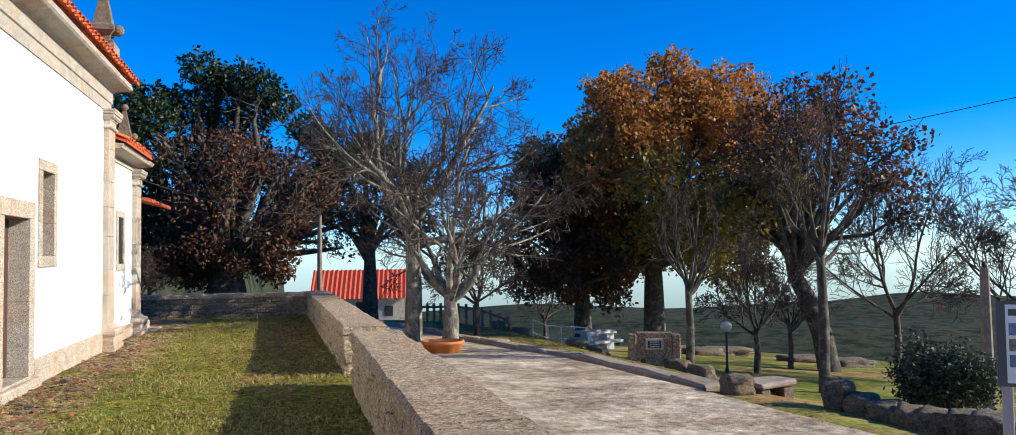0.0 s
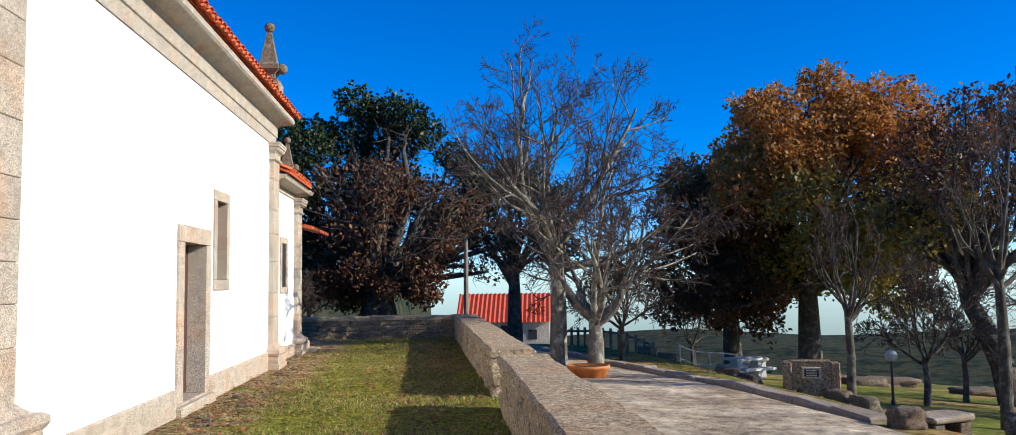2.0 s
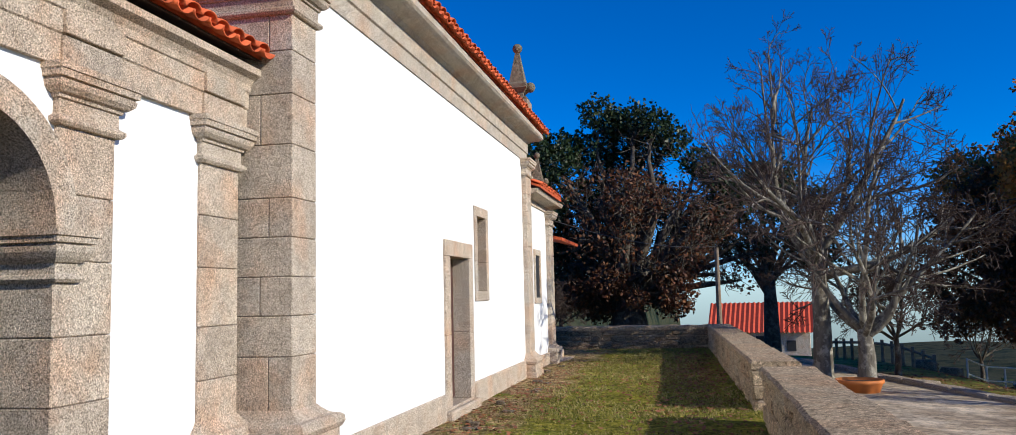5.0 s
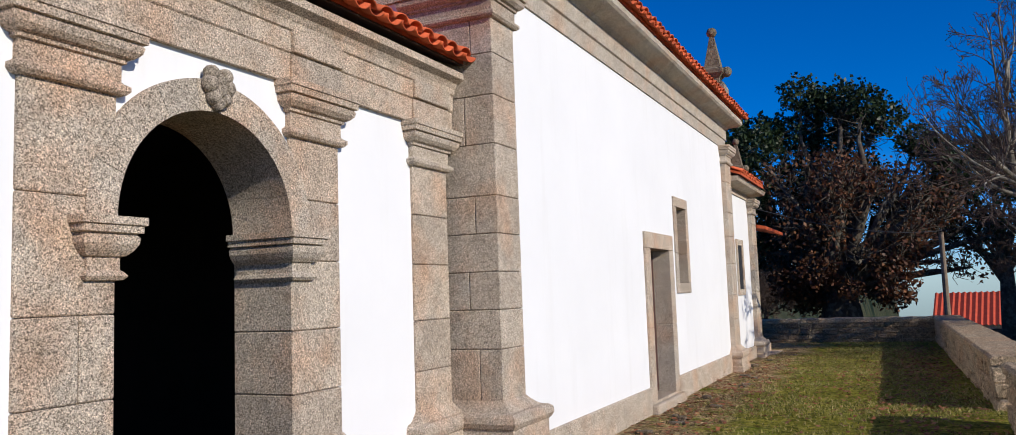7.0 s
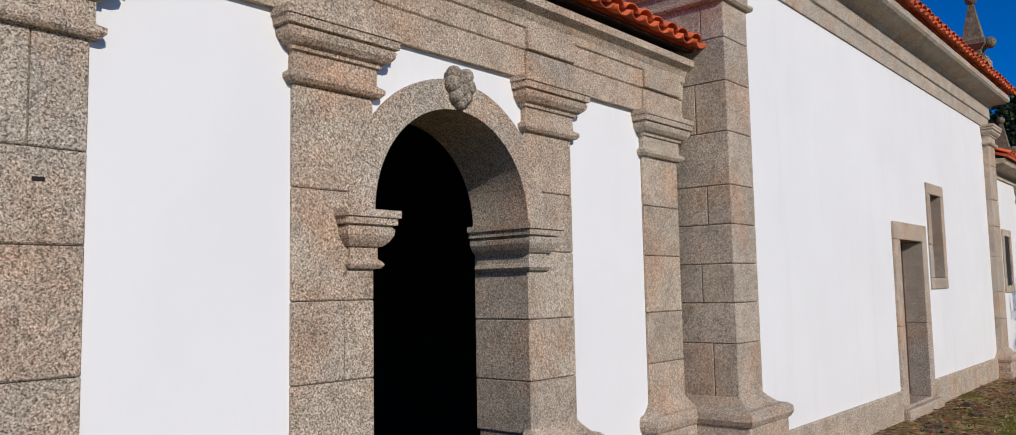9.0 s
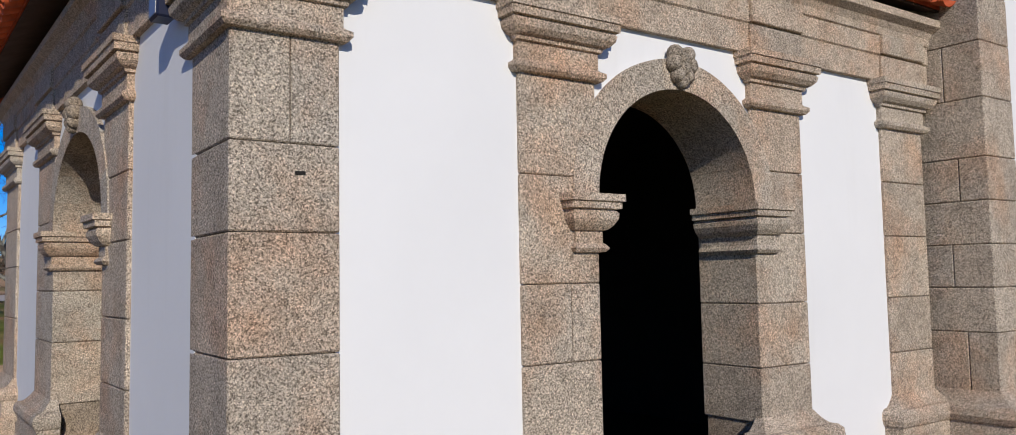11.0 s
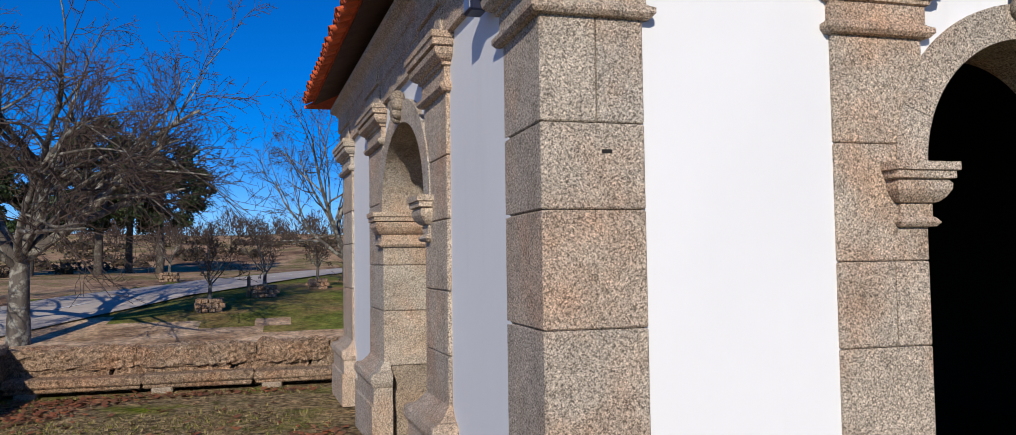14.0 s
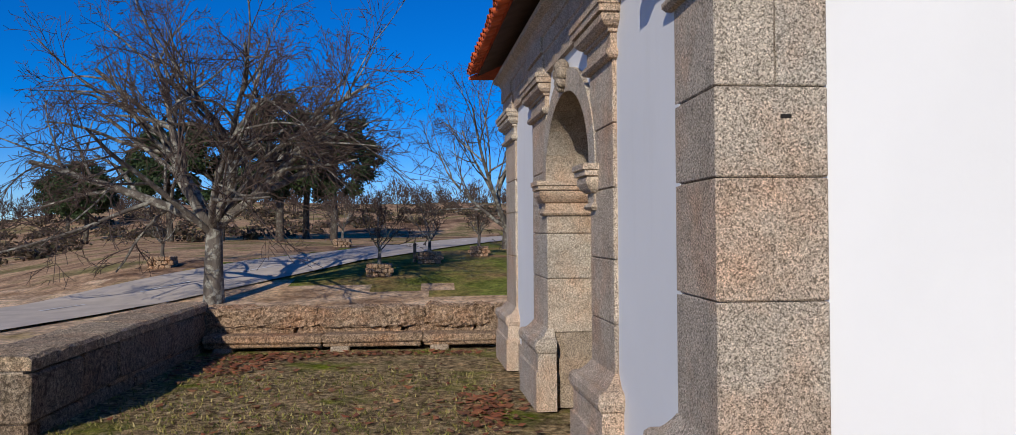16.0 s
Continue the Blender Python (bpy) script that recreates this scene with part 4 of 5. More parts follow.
# ---- trees ----
def tree_mesh(seed, trunk_r, height_, levels, spread, droop=0.0, first=0.25, kids=(5, 5, 4, 4), ratio=0.62, wiggle=0.16, lean=(0, 0), fork=0.0, thin=1.0, up=0.25):
    """Bark and the twig tips of a branching tree, grown from a seed."""
    rnd = random.Random(seed)
    V, F, tips = [], [], []
    fine = []

    def seg_tube(pts, r0, r1, sides, level=0):
        base = len(V)
        for i, p in enumerate(pts):
            d = (pts[min(i + 1, len(pts) - 1)] - pts[max(i - 1, 0)]).normalized()
            u = d.orthogonal().normalized()
            w = d.cross(u)
            r = r0 + (r1 - r0) * i / (len(pts) - 1)
            for k in range(sides):
                a = 2 * math.pi * k / sides
                V.append(tuple(p + u * (math.cos(a) * r) + w * (math.sin(a) * r)))
        for i in range(len(pts) - 1):
            for k in range(sides):
                a, b = base + i * sides + k, base + i * sides + (k + 1) % sides
                F.append((a, b, b + sides, a + sides))
                fine.append(level >= 2)

    def grow(p, d, length, r, level):
        n = (7, 6, 5, 4, 3)[min(level, 4)]
        sides = (9, 6, 4, 3, 3)[min(level, 4)]
        pts, q, e = [p.copy()], p.copy(), d.copy()
        for i in range(n):
            w = wiggle * (0.5 if level == 0 else 1.0)
            e = (e + Vector((rnd.gauss(0, w), rnd.gauss(0, w), rnd.gauss(0, w * 0.8) + (up if level > 0 else 0.05) * 0.25 - droop * level * 0.06))).normalized()
            q = q + e * (length / n)
            pts.append(q.copy())
        r1 = r * (0.45 if level < levels else 0.5)
        seg_tube(pts, r * (1.25 if level == 0 else 1), max(r1, 0.0105 * thin), sides, level)
        if level >= levels:
            tips.append((pts[-1], e.copy()))
            tips.append((pts[len(pts) // 2], e.copy()))
            return
        kn = kids[min(level, len(kids) - 1)]
        for c in range(kn):
            t = first + (1 - first) * (c + rnd.random()) / kn if level == 0 else 0.2 + 0.8 * (c + rnd.random()) / kn
            t = min(t, 0.99)
            k = int(t * n)
            b = pts[k].lerp(pts[min(k + 1, n)], t * n - k)
            az = rnd.uniform(0, 2 * math.pi) if level else 2 * math.pi * (c * 0.382 + rnd.uniform(-0.08, 0.08))
            ax = (pts[min(k + 1, n)] - pts[k]).normalized()
            u = ax.orthogonal().normalized()
            u = Matrix.Rotation(az, 3, ax) @ u
            a = spread * rnd.uniform(0.7, 1.25)
            nd = (ax * math.cos(a) + u * math.sin(a)).normalized()
            rr = r + (r1 - r) * t
            grow(b, nd, length * ratio * rnd.uniform(0.75, 1.2) * (1.15 - 0.35 * t), rr * (0.74 if level else 0.62), level + 1)

    grow(Vector((0, 0, -0.3)), Vector((lean[0], lean[1], 1)).normalized(), height_, trunk_r, 0)
    return V, F, tips, fine


def fitted(data, width, tall, low=1.5):
    """The same tree drawn out to a given width of crown and height; the trunk below `low` keeps its girth."""
    V, F, tips, fine = data
    a = np.array(V)
    hi = a[:, 2].max()
    c = np.array([q[0][:] for q in tips])
    mid = (np.percentile(c[:, :2], 4, axis=0) + np.percentile(c[:, :2], 96, axis=0)) / 2
    rad = max(np.percentile(np.linalg.norm(c[:, :2] - mid, axis=1), 97.5), 0.1)
    kz, kr = tall / hi, width / 2 / rad

    def warp(p):
        t = np.clip((p[:, 2:3] - low) / (hi * 0.45), 0, 1)
        t = t * t * (3 - 2 * t)
        q = p.copy()
        q[:, :2] = p[:, :2] * (1 + (kr - 1) * t) - mid * kr * t * 0.8
        q[:, 2] = p[:, 2] * kz
        return q

    V = [tuple(v) for v in warp(a)]
    c = warp(c)
    return V, F, [(Vector(p), q[1]) for p, q in zip(c, tips)], fine


def leaves(points, per, size, spread, seed, keep=None):
    """Loose leaves round given places, each a small folded blade."""
    rnd = random.Random(seed)
    V, F = [], []
    for p, d in points:
        for _ in range(per):
            c = p + Vector((rnd.gauss(0, spread), rnd.gauss(0, spread), rnd.gauss(0, spread * 0.8)))
            if keep and not keep(c, rnd):
                continue
            u = Vector((rnd.gauss(0, 1), rnd.gauss(0, 1), rnd.gauss(0, 0.7))).normalized()
            w = u.orthogonal().normalized()
            w = Matrix.Rotation(rnd.uniform(0, 6.28), 3, u) @ w
            s = size * rnd.uniform(0.6, 1.3)
            n0 = len(V)
            V += [tuple(c - u * s), tuple(c + w * s * 0.55), tuple(c + u * s), tuple(c - w * s * 0.55)]
            F += [(n0, n0 + 1, n0 + 2), (n0, n0 + 2, n0 + 3)]
    return V, F


def tree(name, label, x, y, data, bark_mat, sets=(), z=None, rot=0.0, scale=1.0):
    """sets: leaf sets (vertices, faces, material, name)."""
    t = tagged(empty(name, Matrix.Translation((x, y, height(x, y) if z is None else z)) @ Matrix.Rotation(rot, 4, "Z") @ Matrix.Scale(scale, 4)), label, "tree")
    V, F, tips, fine = data
    part("trunk", mesh_of("trunk", V, [f for f, k in zip(F, fine) if not k], bark_mat, True), bark_mat, t)
    pale = bark_mat is M_BARK_PALE and "white" in label
    part("limb", mesh_of("limb", V, [f for f, k in zip(F, fine) if k], M_TWIG_PALE if pale else M_TWIG, True), M_TWIG, t)["kind"] = "stuff"
    for v, f, mt, nm in sets:
        part(nm, mesh_of(nm, v, f, mt), mt, t)
    return t


def polar(az, dist):
    """A place from its bearing (degrees east of the nave's axis) and its distance."""
    return dist * math.sin(radians(az)), dist * math.cos(radians(az))


def lobe_leaves(lobes, per, size, seed, squash=0.85):
    """Leaves massed in uneven billows; lobes are (x, y, z, radius)."""
    rg = np.random.RandomState(seed)
    V = []
    for x, y, z, r in lobes:
        k = max(20, int(per * r * r))
        d = rg.normal(size=(k, 3))
        d /= np.linalg.norm(d, axis=1)[:, None]
        ph = rg.uniform(0, 6.28, 6)
        bumpy = 1 + 0.20 * np.sin(d[:, 0] * 4 + ph[0]) * np.sin(d[:, 2] * 5 + ph[1]) + 0.18 * np.sin(d[:, 1] * 7 + ph[2]) * np.sin(d[:, 2] * 8 + ph[3]) + 0.14 * np.sin(d[:, 0] * 11 + ph[4])
        c = d * (r * bumpy * (0.45 + 0.62 * rg.uniform(0, 1, k) ** 0.6))[:, None] * np.array((1, 1, squash)) + np.array((x, y, z))
        u = d * 0.5 + rg.normal(size=(k, 3)) * 0.8
        u /= np.linalg.norm(u, axis=1)[:, None]
        w = np.cross(u, rg.normal(size=(k, 3)))
        w /= np.linalg.norm(w, axis=1)[:, None]
        s = (size * rg.uniform(0.6, 1.35, k))[:, None]
        V.append(np.stack((c - u * s, c + w * s * 0.6, c + u * s, c - w * s * 0.6), 1).reshape(-1, 3))
    V = np.concatenate(V)
    return V.tolist(), [(4 * i, 4 * i + 1, 4 * i + 2, 4 * i + 3) for i in range(len(V) // 4)]


def leafy_tree(name, label, az, dist, trunk_r, fork, sets, twigs=14, per=1500, size=0.085, seed=1, bark_mat=None, lean=0.0):
    """A tree whose limbs carry billows of leaves. sets: (lobes, material), with lobes (across, along, height over the eye's level ground, radius)."""
    bark_mat = bark_mat or M_BARK
    x, y = polar(az, dist)
    z0 = height(x, y)
    t = tagged(empty(name, Matrix.Translation((x, y, z0)) @ Matrix.Rotation(-radians(az), 4, "Z")), label, "tree")
    rnd = random.Random(seed)
    tb, lb = bmesh.new(), bmesh.new()
    tube(tb, [(0, 0, -0.4), (0, 0, 0.1), (lean * 0.2, 0, fork * 0.4), (lean * 0.6, 0, fork * 0.75), (lean, 0, fork), (lean * 1.2, 0, fork + 1.0)], trunk_r * 1.35, trunk_r * 0.7, 12)
    part("trunk", tb, bark_mat, t, smooth=True)
    for lobes, mat, dens in sets:
        local = [(a, b, c - z0, r) for a, b, c, r in lobes]
        for a, b, c, r in local:
            e = Vector((a, b, c))
            s = Vector((lean, 0, fork + rnd.uniform(-0.3, 1.0)))
            mid = s.lerp(e, 0.45) + Vector((rnd.gauss(0, 0.3), rnd.gauss(0, 0.3), rnd.uniform(-0.2, 0.7)))
            m2 = mid.lerp(e, 0.55) + Vector((rnd.gauss(0, 0.25), rnd.gauss(0, 0.25), rnd.gauss(0, 0.2)))
            tube(lb, [s, s.lerp(mid, 0.5) + Vector((0, 0, 0.1)), mid, m2, e], trunk_r * 0.34, 0.03, 6)
            for _ in range(twigs):
                d = Vector((rnd.gauss(0, 1), rnd.gauss(0, 1), rnd.gauss(0.3, 1))).normalized()
                b0 = m2.lerp(e, rnd.random())
                k1 = b0 + d * r * 0.5 + Vector((rnd.gauss(0, 0.08), rnd.gauss(0, 0.08), rnd.gauss(0, 0.08)))
                tube(lb, [b0, k1, b0 + d * r * rnd.uniform(0.8, 1.25) + Vector((0, 0, 0.1))], 0.022, 0.009, 3)
        v, f = lobe_leaves(local, per * dens, size, seed + len(local))
        part("crown", mesh_of("crown", v, f, mat), mat, t)
    part("limb", lb, bark_mat, t, smooth=True)["kind"] = "stuff"
    return t


def billows(count, cx, cy, cz, rx, ry, rz, r0, r1, seed, lower=-0.75):
    """Lobes spread over an uneven ellipsoid."""
    rnd = random.Random(seed)
    out = []
    for i in range(count):
        h = lower + (1 - lower) * (i + 0.5) / count
        a = i * 2.39996 + rnd.uniform(-0.4, 0.4)
        q = math.sqrt(max(0.0, 1 - h * h))
        k = rnd.uniform(0.62, 1.0)
        out.append((cx + rx * q * math.cos(a) * k, cy + ry * q * math.sin(a) * k, cz + rz * h * k, rnd.uniform(r0, r1)))
    return out


# big autumn oak, a dark one beside it, and a leaning one
ob_ = billows(64, 1.2, 0, 4.6, 6.0, 5.0, 4.2, 0.85, 1.4, 21, -0.95) + billows(14, -2.7, -0.5, 1.2, 1.9, 1.5, 1.5, 0.5, 0.85, 25, -0.9)
gold = [q for q in ob_ if q[2] > 5.6 or (q[0] < 0 and q[2] > 4.6)]
dim = [q for q in ob_ if q not in gold]
leafy_tree("oak", "broad oak in brown and gold autumn leaf", 24.4, 34, 0.40, 3.6, [(gold, M_OAKLEAF, 1.0), ([q for q in dim if q[0] > -1.0], M_OLIVELEAF, 0.75), ([q for q in dim if q[0] <= -1.0], M_REDLEAF, 0.7)], seed=21)
leafy_tree("oak", "dark oak with russet leaves behind the gold one", 19.6, 36, 0.36, 2.6, [(billows(34, -0.3, 0, 3.0, 3.1, 3.0, 3.9, 0.6, 1.1, 22, -0.95), M_REDLEAF, 0.55)], seed=22, twigs=22)
leafy_tree("oak", "leaning oak with thinning brown leaves", 35.3, 28, 0.29, 2.9, [(billows(26, -0.2, 0, 4.0, 3.3, 3.0, 3.0, 0.5, 0.95, 23, -0.4), M_REDLEAF, 0.24), (billows(8, -1.6, 0, 3.0, 1.5, 1.5, 1.6, 0.5, 0.8, 24), M_OLIVELEAF, 0.35)], seed=23, twigs=34, lean=-0.9)

# dark evergreen behind the far wall, its low boughs russet and half bare
green = [(-0.9, 0, 8.7, 0.8), (-0.2, 0.6, 8.2, 0.8), (0.4, 0, 8.35, 0.85), (1.2, -0.3, 8.1, 0.8), (2.0, 0, 7.6, 0.7), (1.0, 0.8, 7.4, 0.9), (-3.5, 0, 7.4, 0.9), (-2.8, -0.6, 6.8, 1.0), (-3.7, 0.4, 6.1, 1.0), (-3.2, -0.5, 5.1, 1.0), (-2.2, 0.3, 7.5, 0.8), (-3.9, 0, 4.5, 0.9), (-2.8, 0.5, 4.0, 1.0), (-1.3, 0.5, 7.3, 0.9), (-0.2, 1.2, 6.9, 0.9), (2.9, 0.3, 6.7, 0.7), (3.6, 0, 6.0, 0.8), (4.3, 0.4, 5.3, 0.8), (3.4, 0.6, 4.8, 0.8), (-1.6, 1.0, 5.6, 1.1), (-0.6, 1.6, 4.6, 1.2), (1.0, 1.6, 5.4, 1.2), (-3.3, 0.4, 3.0, 0.9), (-2.0, 0.8, 3.2, 1.0), (2.3, 1.4, 4.2, 1.0)]
leafy_tree("chestnut", "dark spreading tree with evergreen and russet leaves", -4.0, 33, 0.75, 1.9, [(green, M_DARKLEAF, 1.1), (billows(34, 0.6, -0.8, 3.9, 3.3, 2.2, 2.9, 0.5, 1.0, 42), M_REDLEAF, 0.17), (billows(10, 0.2, -0.6, 1.6, 2.6, 1.6, 0.9, 0.5, 0.9, 43), M_REDLEAF, 0.6), (billows(16, -2.7, 0.4, 1.5, 2.6, 1.2, 1.1, 0.5, 0.9, 45), M_REDLEAF, 0.35), (billows(14, 3.4, 0.4, 3.2, 1.9, 1.5, 2.2, 0.5, 0.8, 46), M_REDLEAF, 0.12)], seed=41, twigs=34, size=0.08)
leafy_tree("evergreen_tree", "dark evergreen tree with open crown", 5.2, 36, 0.30, 2.6, [(billows(22, 0, 0, 4.2, 2.6, 2.4, 3.0, 0.5, 0.95, 44, -0.5), M_DARKLEAF, 0.8)], seed=44, twigs=18)


def bare_mesh(seed, tall, wide, trunk_r, fork, limbs, rise=0.9, kids=(7, 5, 5, 4), curl=0.14, droop=0.0):
    """A leafless tree: a short trunk that breaks into curving limbs, each splitting into ever finer twigs."""
    rnd = random.Random(seed)
    V, F, fine = [], [], []

    def skin(pts, r0, r1, sides, thin):
        base = len(V)
        for i, p in enumerate(pts):
            d = (pts[min(i + 1, len(pts) - 1)] - pts[max(i - 1, 0)]).normalized()
            u = d.orthogonal().normalized()
            w = d.cross(u)
            r = r0 + (r1 - r0) * i / (len(pts) - 1)
            for k in range(sides):
                a = 2 * math.pi * k / sides
                V.append(tuple(p + u * (math.cos(a) * r) + w * (math.sin(a) * r)))
        for i in range(len(pts) - 1):
            for k in range(sides):
                a, b = base + i * sides + k, base + i * sides + (k + 1) % sides
                F.append((a, b, b + sides, a + sides))
                fine.append(thin)

    def grow(p, d, length, r, level):
        n = (9, 7, 5, 4, 3)[min(level, 4)]
        pts, q, e = [p.copy()], p.copy(), d.copy()
        turn = Vector((rnd.gauss(0, 1), rnd.gauss(0, 1), rnd.gauss(0, 0.5))) * curl
        for i in range(n):
            if rnd.random() < 0.4:
                turn = Vector((rnd.gauss(0, 1), rnd.gauss(0, 1), rnd.gauss(0, 0.5))) * curl
            lift = (0.10 if level < 2 else 0.05) * rise - droop * (i / n) * 0.12
            e = (e + turn + Vector((0, 0, lift))).normalized()
            q = q + e * (length / n)
            pts.append(q.copy())
        r1 = max(r * 0.35, 0.008)
        skin(pts, r, r1, (8, 6, 4, 3, 3)[min(level, 4)], level >= 2)
        if level >= 4:
            return
        kn = kids[level]
        for c in range(kn):
            t = 0.22 + 0.76 * (c + rnd.random()) / kn
            k = min(int(t * n), n - 1)
            b = pts[k].lerp(pts[k + 1], t * n - k)
            ax = (pts[k + 1] - pts[k]).normalized()
            u = Matrix.Rotation(rnd.uniform(0, 6.28), 3, ax) @ ax.orthogonal().normalized()
            a = rnd.uniform(0.5, 1.0)
            nd = (ax * math.cos(a) + u * math.sin(a)).normalized()
            rr = r + (r1 - r) * t
            grow(b, nd, length * (0.58, 0.55, 0.5, 0.5)[level] * rnd.uniform(0.7, 1.2) * (1.25 - 0.6 * t), max(rr * 0.62, 0.009), level + 1)

    skin([Vector((0, 0, -0.4)), Vector((0, 0, 0.15)), Vector((0.03, 0, fork * 0.5)), Vector((0, 0.03, fork))], trunk_r * 1.3, trunk_r * 0.85, 10, False)
    for i in range(limbs):
        a = i * 2.39996 + rnd.uniform(-0.3, 0.3)
        el = math.radians(20 + 54 * ((i + 0.5) / limbs) ** 0.8) * (0.75 + 0.25 * rise)
        d = Vector((math.cos(a) * math.cos(el), math.sin(a) * math.cos(el), math.sin(el)))
        reach = (math.cos(el) ** 2 * (wide / 2) ** 2 + math.sin(el) ** 2 * (tall - fork) ** 2) ** 0.5
        grow(Vector((0, 0, fork * rnd.uniform(0.82, 1.0))), d, reach * rnd.uniform(0.8, 1.0), trunk_r * rnd.uniform(0.36, 0.6), 0)
    a = np.array(V)
    kz = tall / np.percentile(a[:, 2], 99.8)
    kr = wide / 2 / np.percentile(np.linalg.norm(a[:, :2], axis=1), 98.5)
    t = np.clip(a[:, 2:3] / fork - 0.8, 0, 1)
    a[:, :2] *= 1 + (kr - 1) * t
    a[:, 2] = np.where(a[:, 2] > fork, fork + (a[:, 2] - fork) * (tall - fork) / (tall / kz - fork), a[:, 2])
    a[:, 2] = np.where(a[:, 2] > tall * 0.88, tall * 0.88 + (a[:, 2] - tall * 0.88) * 0.55, a[:, 2])
    return [tuple(v) for v in a], F, [], fine


# bare pale trees behind the parapet
x, y = polar(8.1, 22.5)
tree("plane_tree", "tall bare tree with pale blotched bark", x, y, bare_mesh(31, 9.3, 8.4, 0.22, 3.0, 8, 0.6), M_BARK_PALE)
x, y = polar(10.6, 22.0)
tree("plane_tree", "bare multi-stemmed tree with whitish limbs", x, y, bare_mesh(32, 6.6, 7.4, 0.20, 1.3, 9, 0.5, (6, 5, 5, 4), 0.12), M_BARK_PALE)

# slim bare trees along the slope
for az, dist, wd, tl, lab in ((34.9, 19, 1.8, 7.0, "tall slim bare tree with upright twigs"), (39.3, 29, 6.5, 7.4, "spreading bare tree on the slope"), (46.5, 26, 6.0, 6.6, "bare tree at the edge of the slope"), (30.9, 24, 3.4, 4.2, "small crooked bare tree on the grass"), (33.0, 28, 1.6, 3.0, "young bare tree on the grass"), (12.4, 25, 3.0, 3.8, "small dark bare tree by the road"), (17.0, 40, 3.2, 4.6, "small bare tree below the road"), (26.6, 20, 1.4, 5.0, "slim bare tree with upright twigs"), (-8.6, 36, 6.0, 5.6, "tangled bare tree behind the wall"), (-9.8, 31, 3.0, 3.2, "tangled bare tree behind the wall")):
    x, y = polar(az, dist)
    i = int(az * 10)
    slim = wd < tl * 0.6
    dd = bare_mesh(i + 200, tl, wd, 0.05 + 0.008 * tl, tl * (0.45 if slim else 0.28), 9 if slim else 7, 1.2 if slim else 0.5, (4, 4, 3, 2) if slim else (7, 6, 5, 3), 0.1)
    tree("bare_tree", lab, x, y, dd, M_BARK)

# big bare tree on the heath side
tree("bare_oak", "large bare tree with lichened bark", -28.0, -7.45, bare_mesh(61, 11.8, 14.0, 0.30, 2.7, 13, 0.3, (8, 5, 5, 3), 0.12, 0.5), M_BARK_GREY)

tree("bare_oak", "large bare tree behind the church", -44.7, 3.4, bare_mesh(54, 10.0, 14.0, 0.24, 1.2, 9, 0.3, (7, 5, 4, 3), 0.11), M_BARK_GREY)


# pines on the rise
def pine(x, y, tall, crown, seed, lift=0.55):
    rnd = random.Random(seed)
    data = tree_mesh(seed, 0.02 * tall + 0.06, tall, 2, 1.15, kids=(15, 6), first=lift, ratio=0.34, wiggle=0.07, up=0.1)
    data = fitted(data, crown, tall, 2.0)
    lv = lobe_leaves(billows(30, 0, 0, tall * 0.64, crown * 0.48, crown * 0.48, tall * 0.36, 0.55, 1.1, seed, -0.9), 620, 0.15, seed, 0.7)
    return tree("pine", "dark pine with bare stem and clumped crown", x, y, data, M_BARK, [(*lv, M_PINE, "crown")])


for az, dist, tall, crown, sd in ((-104.6, 72, 9.8, 11.0, 71), (-100.9, 70, 11.4, 8.0, 72), (-97.4, 72, 10.8, 9.0, 73), (-107.6, 74, 9.0, 9.5, 74), (-99.2, 78, 10.6, 8.5, 75), (-112.5, 95, 8.0, 6.0, 76), (-113.5, 120, 8.0, 8.0, 80)):
    x, y = polar(az, dist)
    pine(x, y, tall, crown, sd)


# young trees in stone planters along the asphalt road
def planter_box(x, y, w, seed):
    p = tagged(empty("stone_planter", Matrix.Translation((x, y, height(x, y)))), "low rough stone ring round a young tree", "planter", "stone planters along the road")
    rnd = random.Random(seed)
    for row in range(3):
        for k in range(4):
            for j in range(4):
                a = (j + 0.5 * (row % 2)) / 4 - 0.5
                q = Matrix.Rotation(k * math.pi / 2, 4, "Z")
                bm = boxed(w * a + 0.01, w * (a + 0.25) - 0.01, -w / 2, -w / 2 + 0.22, 0.17 * row - 0.05, 0.17 * row + 0.11, 0.02, 0.02)
                part("stone", put(bm, q), M_GRAN_YARD, p)
    part("soil", boxed(-w / 2 + 0.2, w / 2 - 0.2, -w / 2 + 0.2, w / 2 - 0.2, -0.1, 0.36), M_HEATH, p)


for i, (x, y, w, wd, tl) in enumerate(((-33.2, -2.5, 0.95, 2.6, 3.3), (-36.8, -0.6, 1.0, 3.0, 3.2), (-39.9, 1.7, 0.85, 1.6, 1.9), (-36.6, -11.9, 0.95, 2.8, 3.0), (-48.4, -5.75, 0.9, 2.6, 3.0))):
    planter_box(x, y, w, i)
    dd = bare_mesh(300 + i, tl, wd, 0.075, 0.75, 6, 0.7, (5, 4, 3, 2), 0.1)
    tree("young_tree", "young bare tree in a stone planter", x, y, dd, M_BARK_GREY, z=height(x, y) + 0.3)


x, y = -37.0, -1.25
mk = tagged(empty("marker_post", Matrix.Translation((x, y, height(x, y)))), "weathered grey wooden post in the grass", "post")
part("post", boxed(-0.07, 0.07, -0.07, 0.07, -0.2, 0.82, 0.02, 0.01), plain("post_wood", (0.16, 0.125, 0.09), 0.9, 0.3, 9.0), mk)


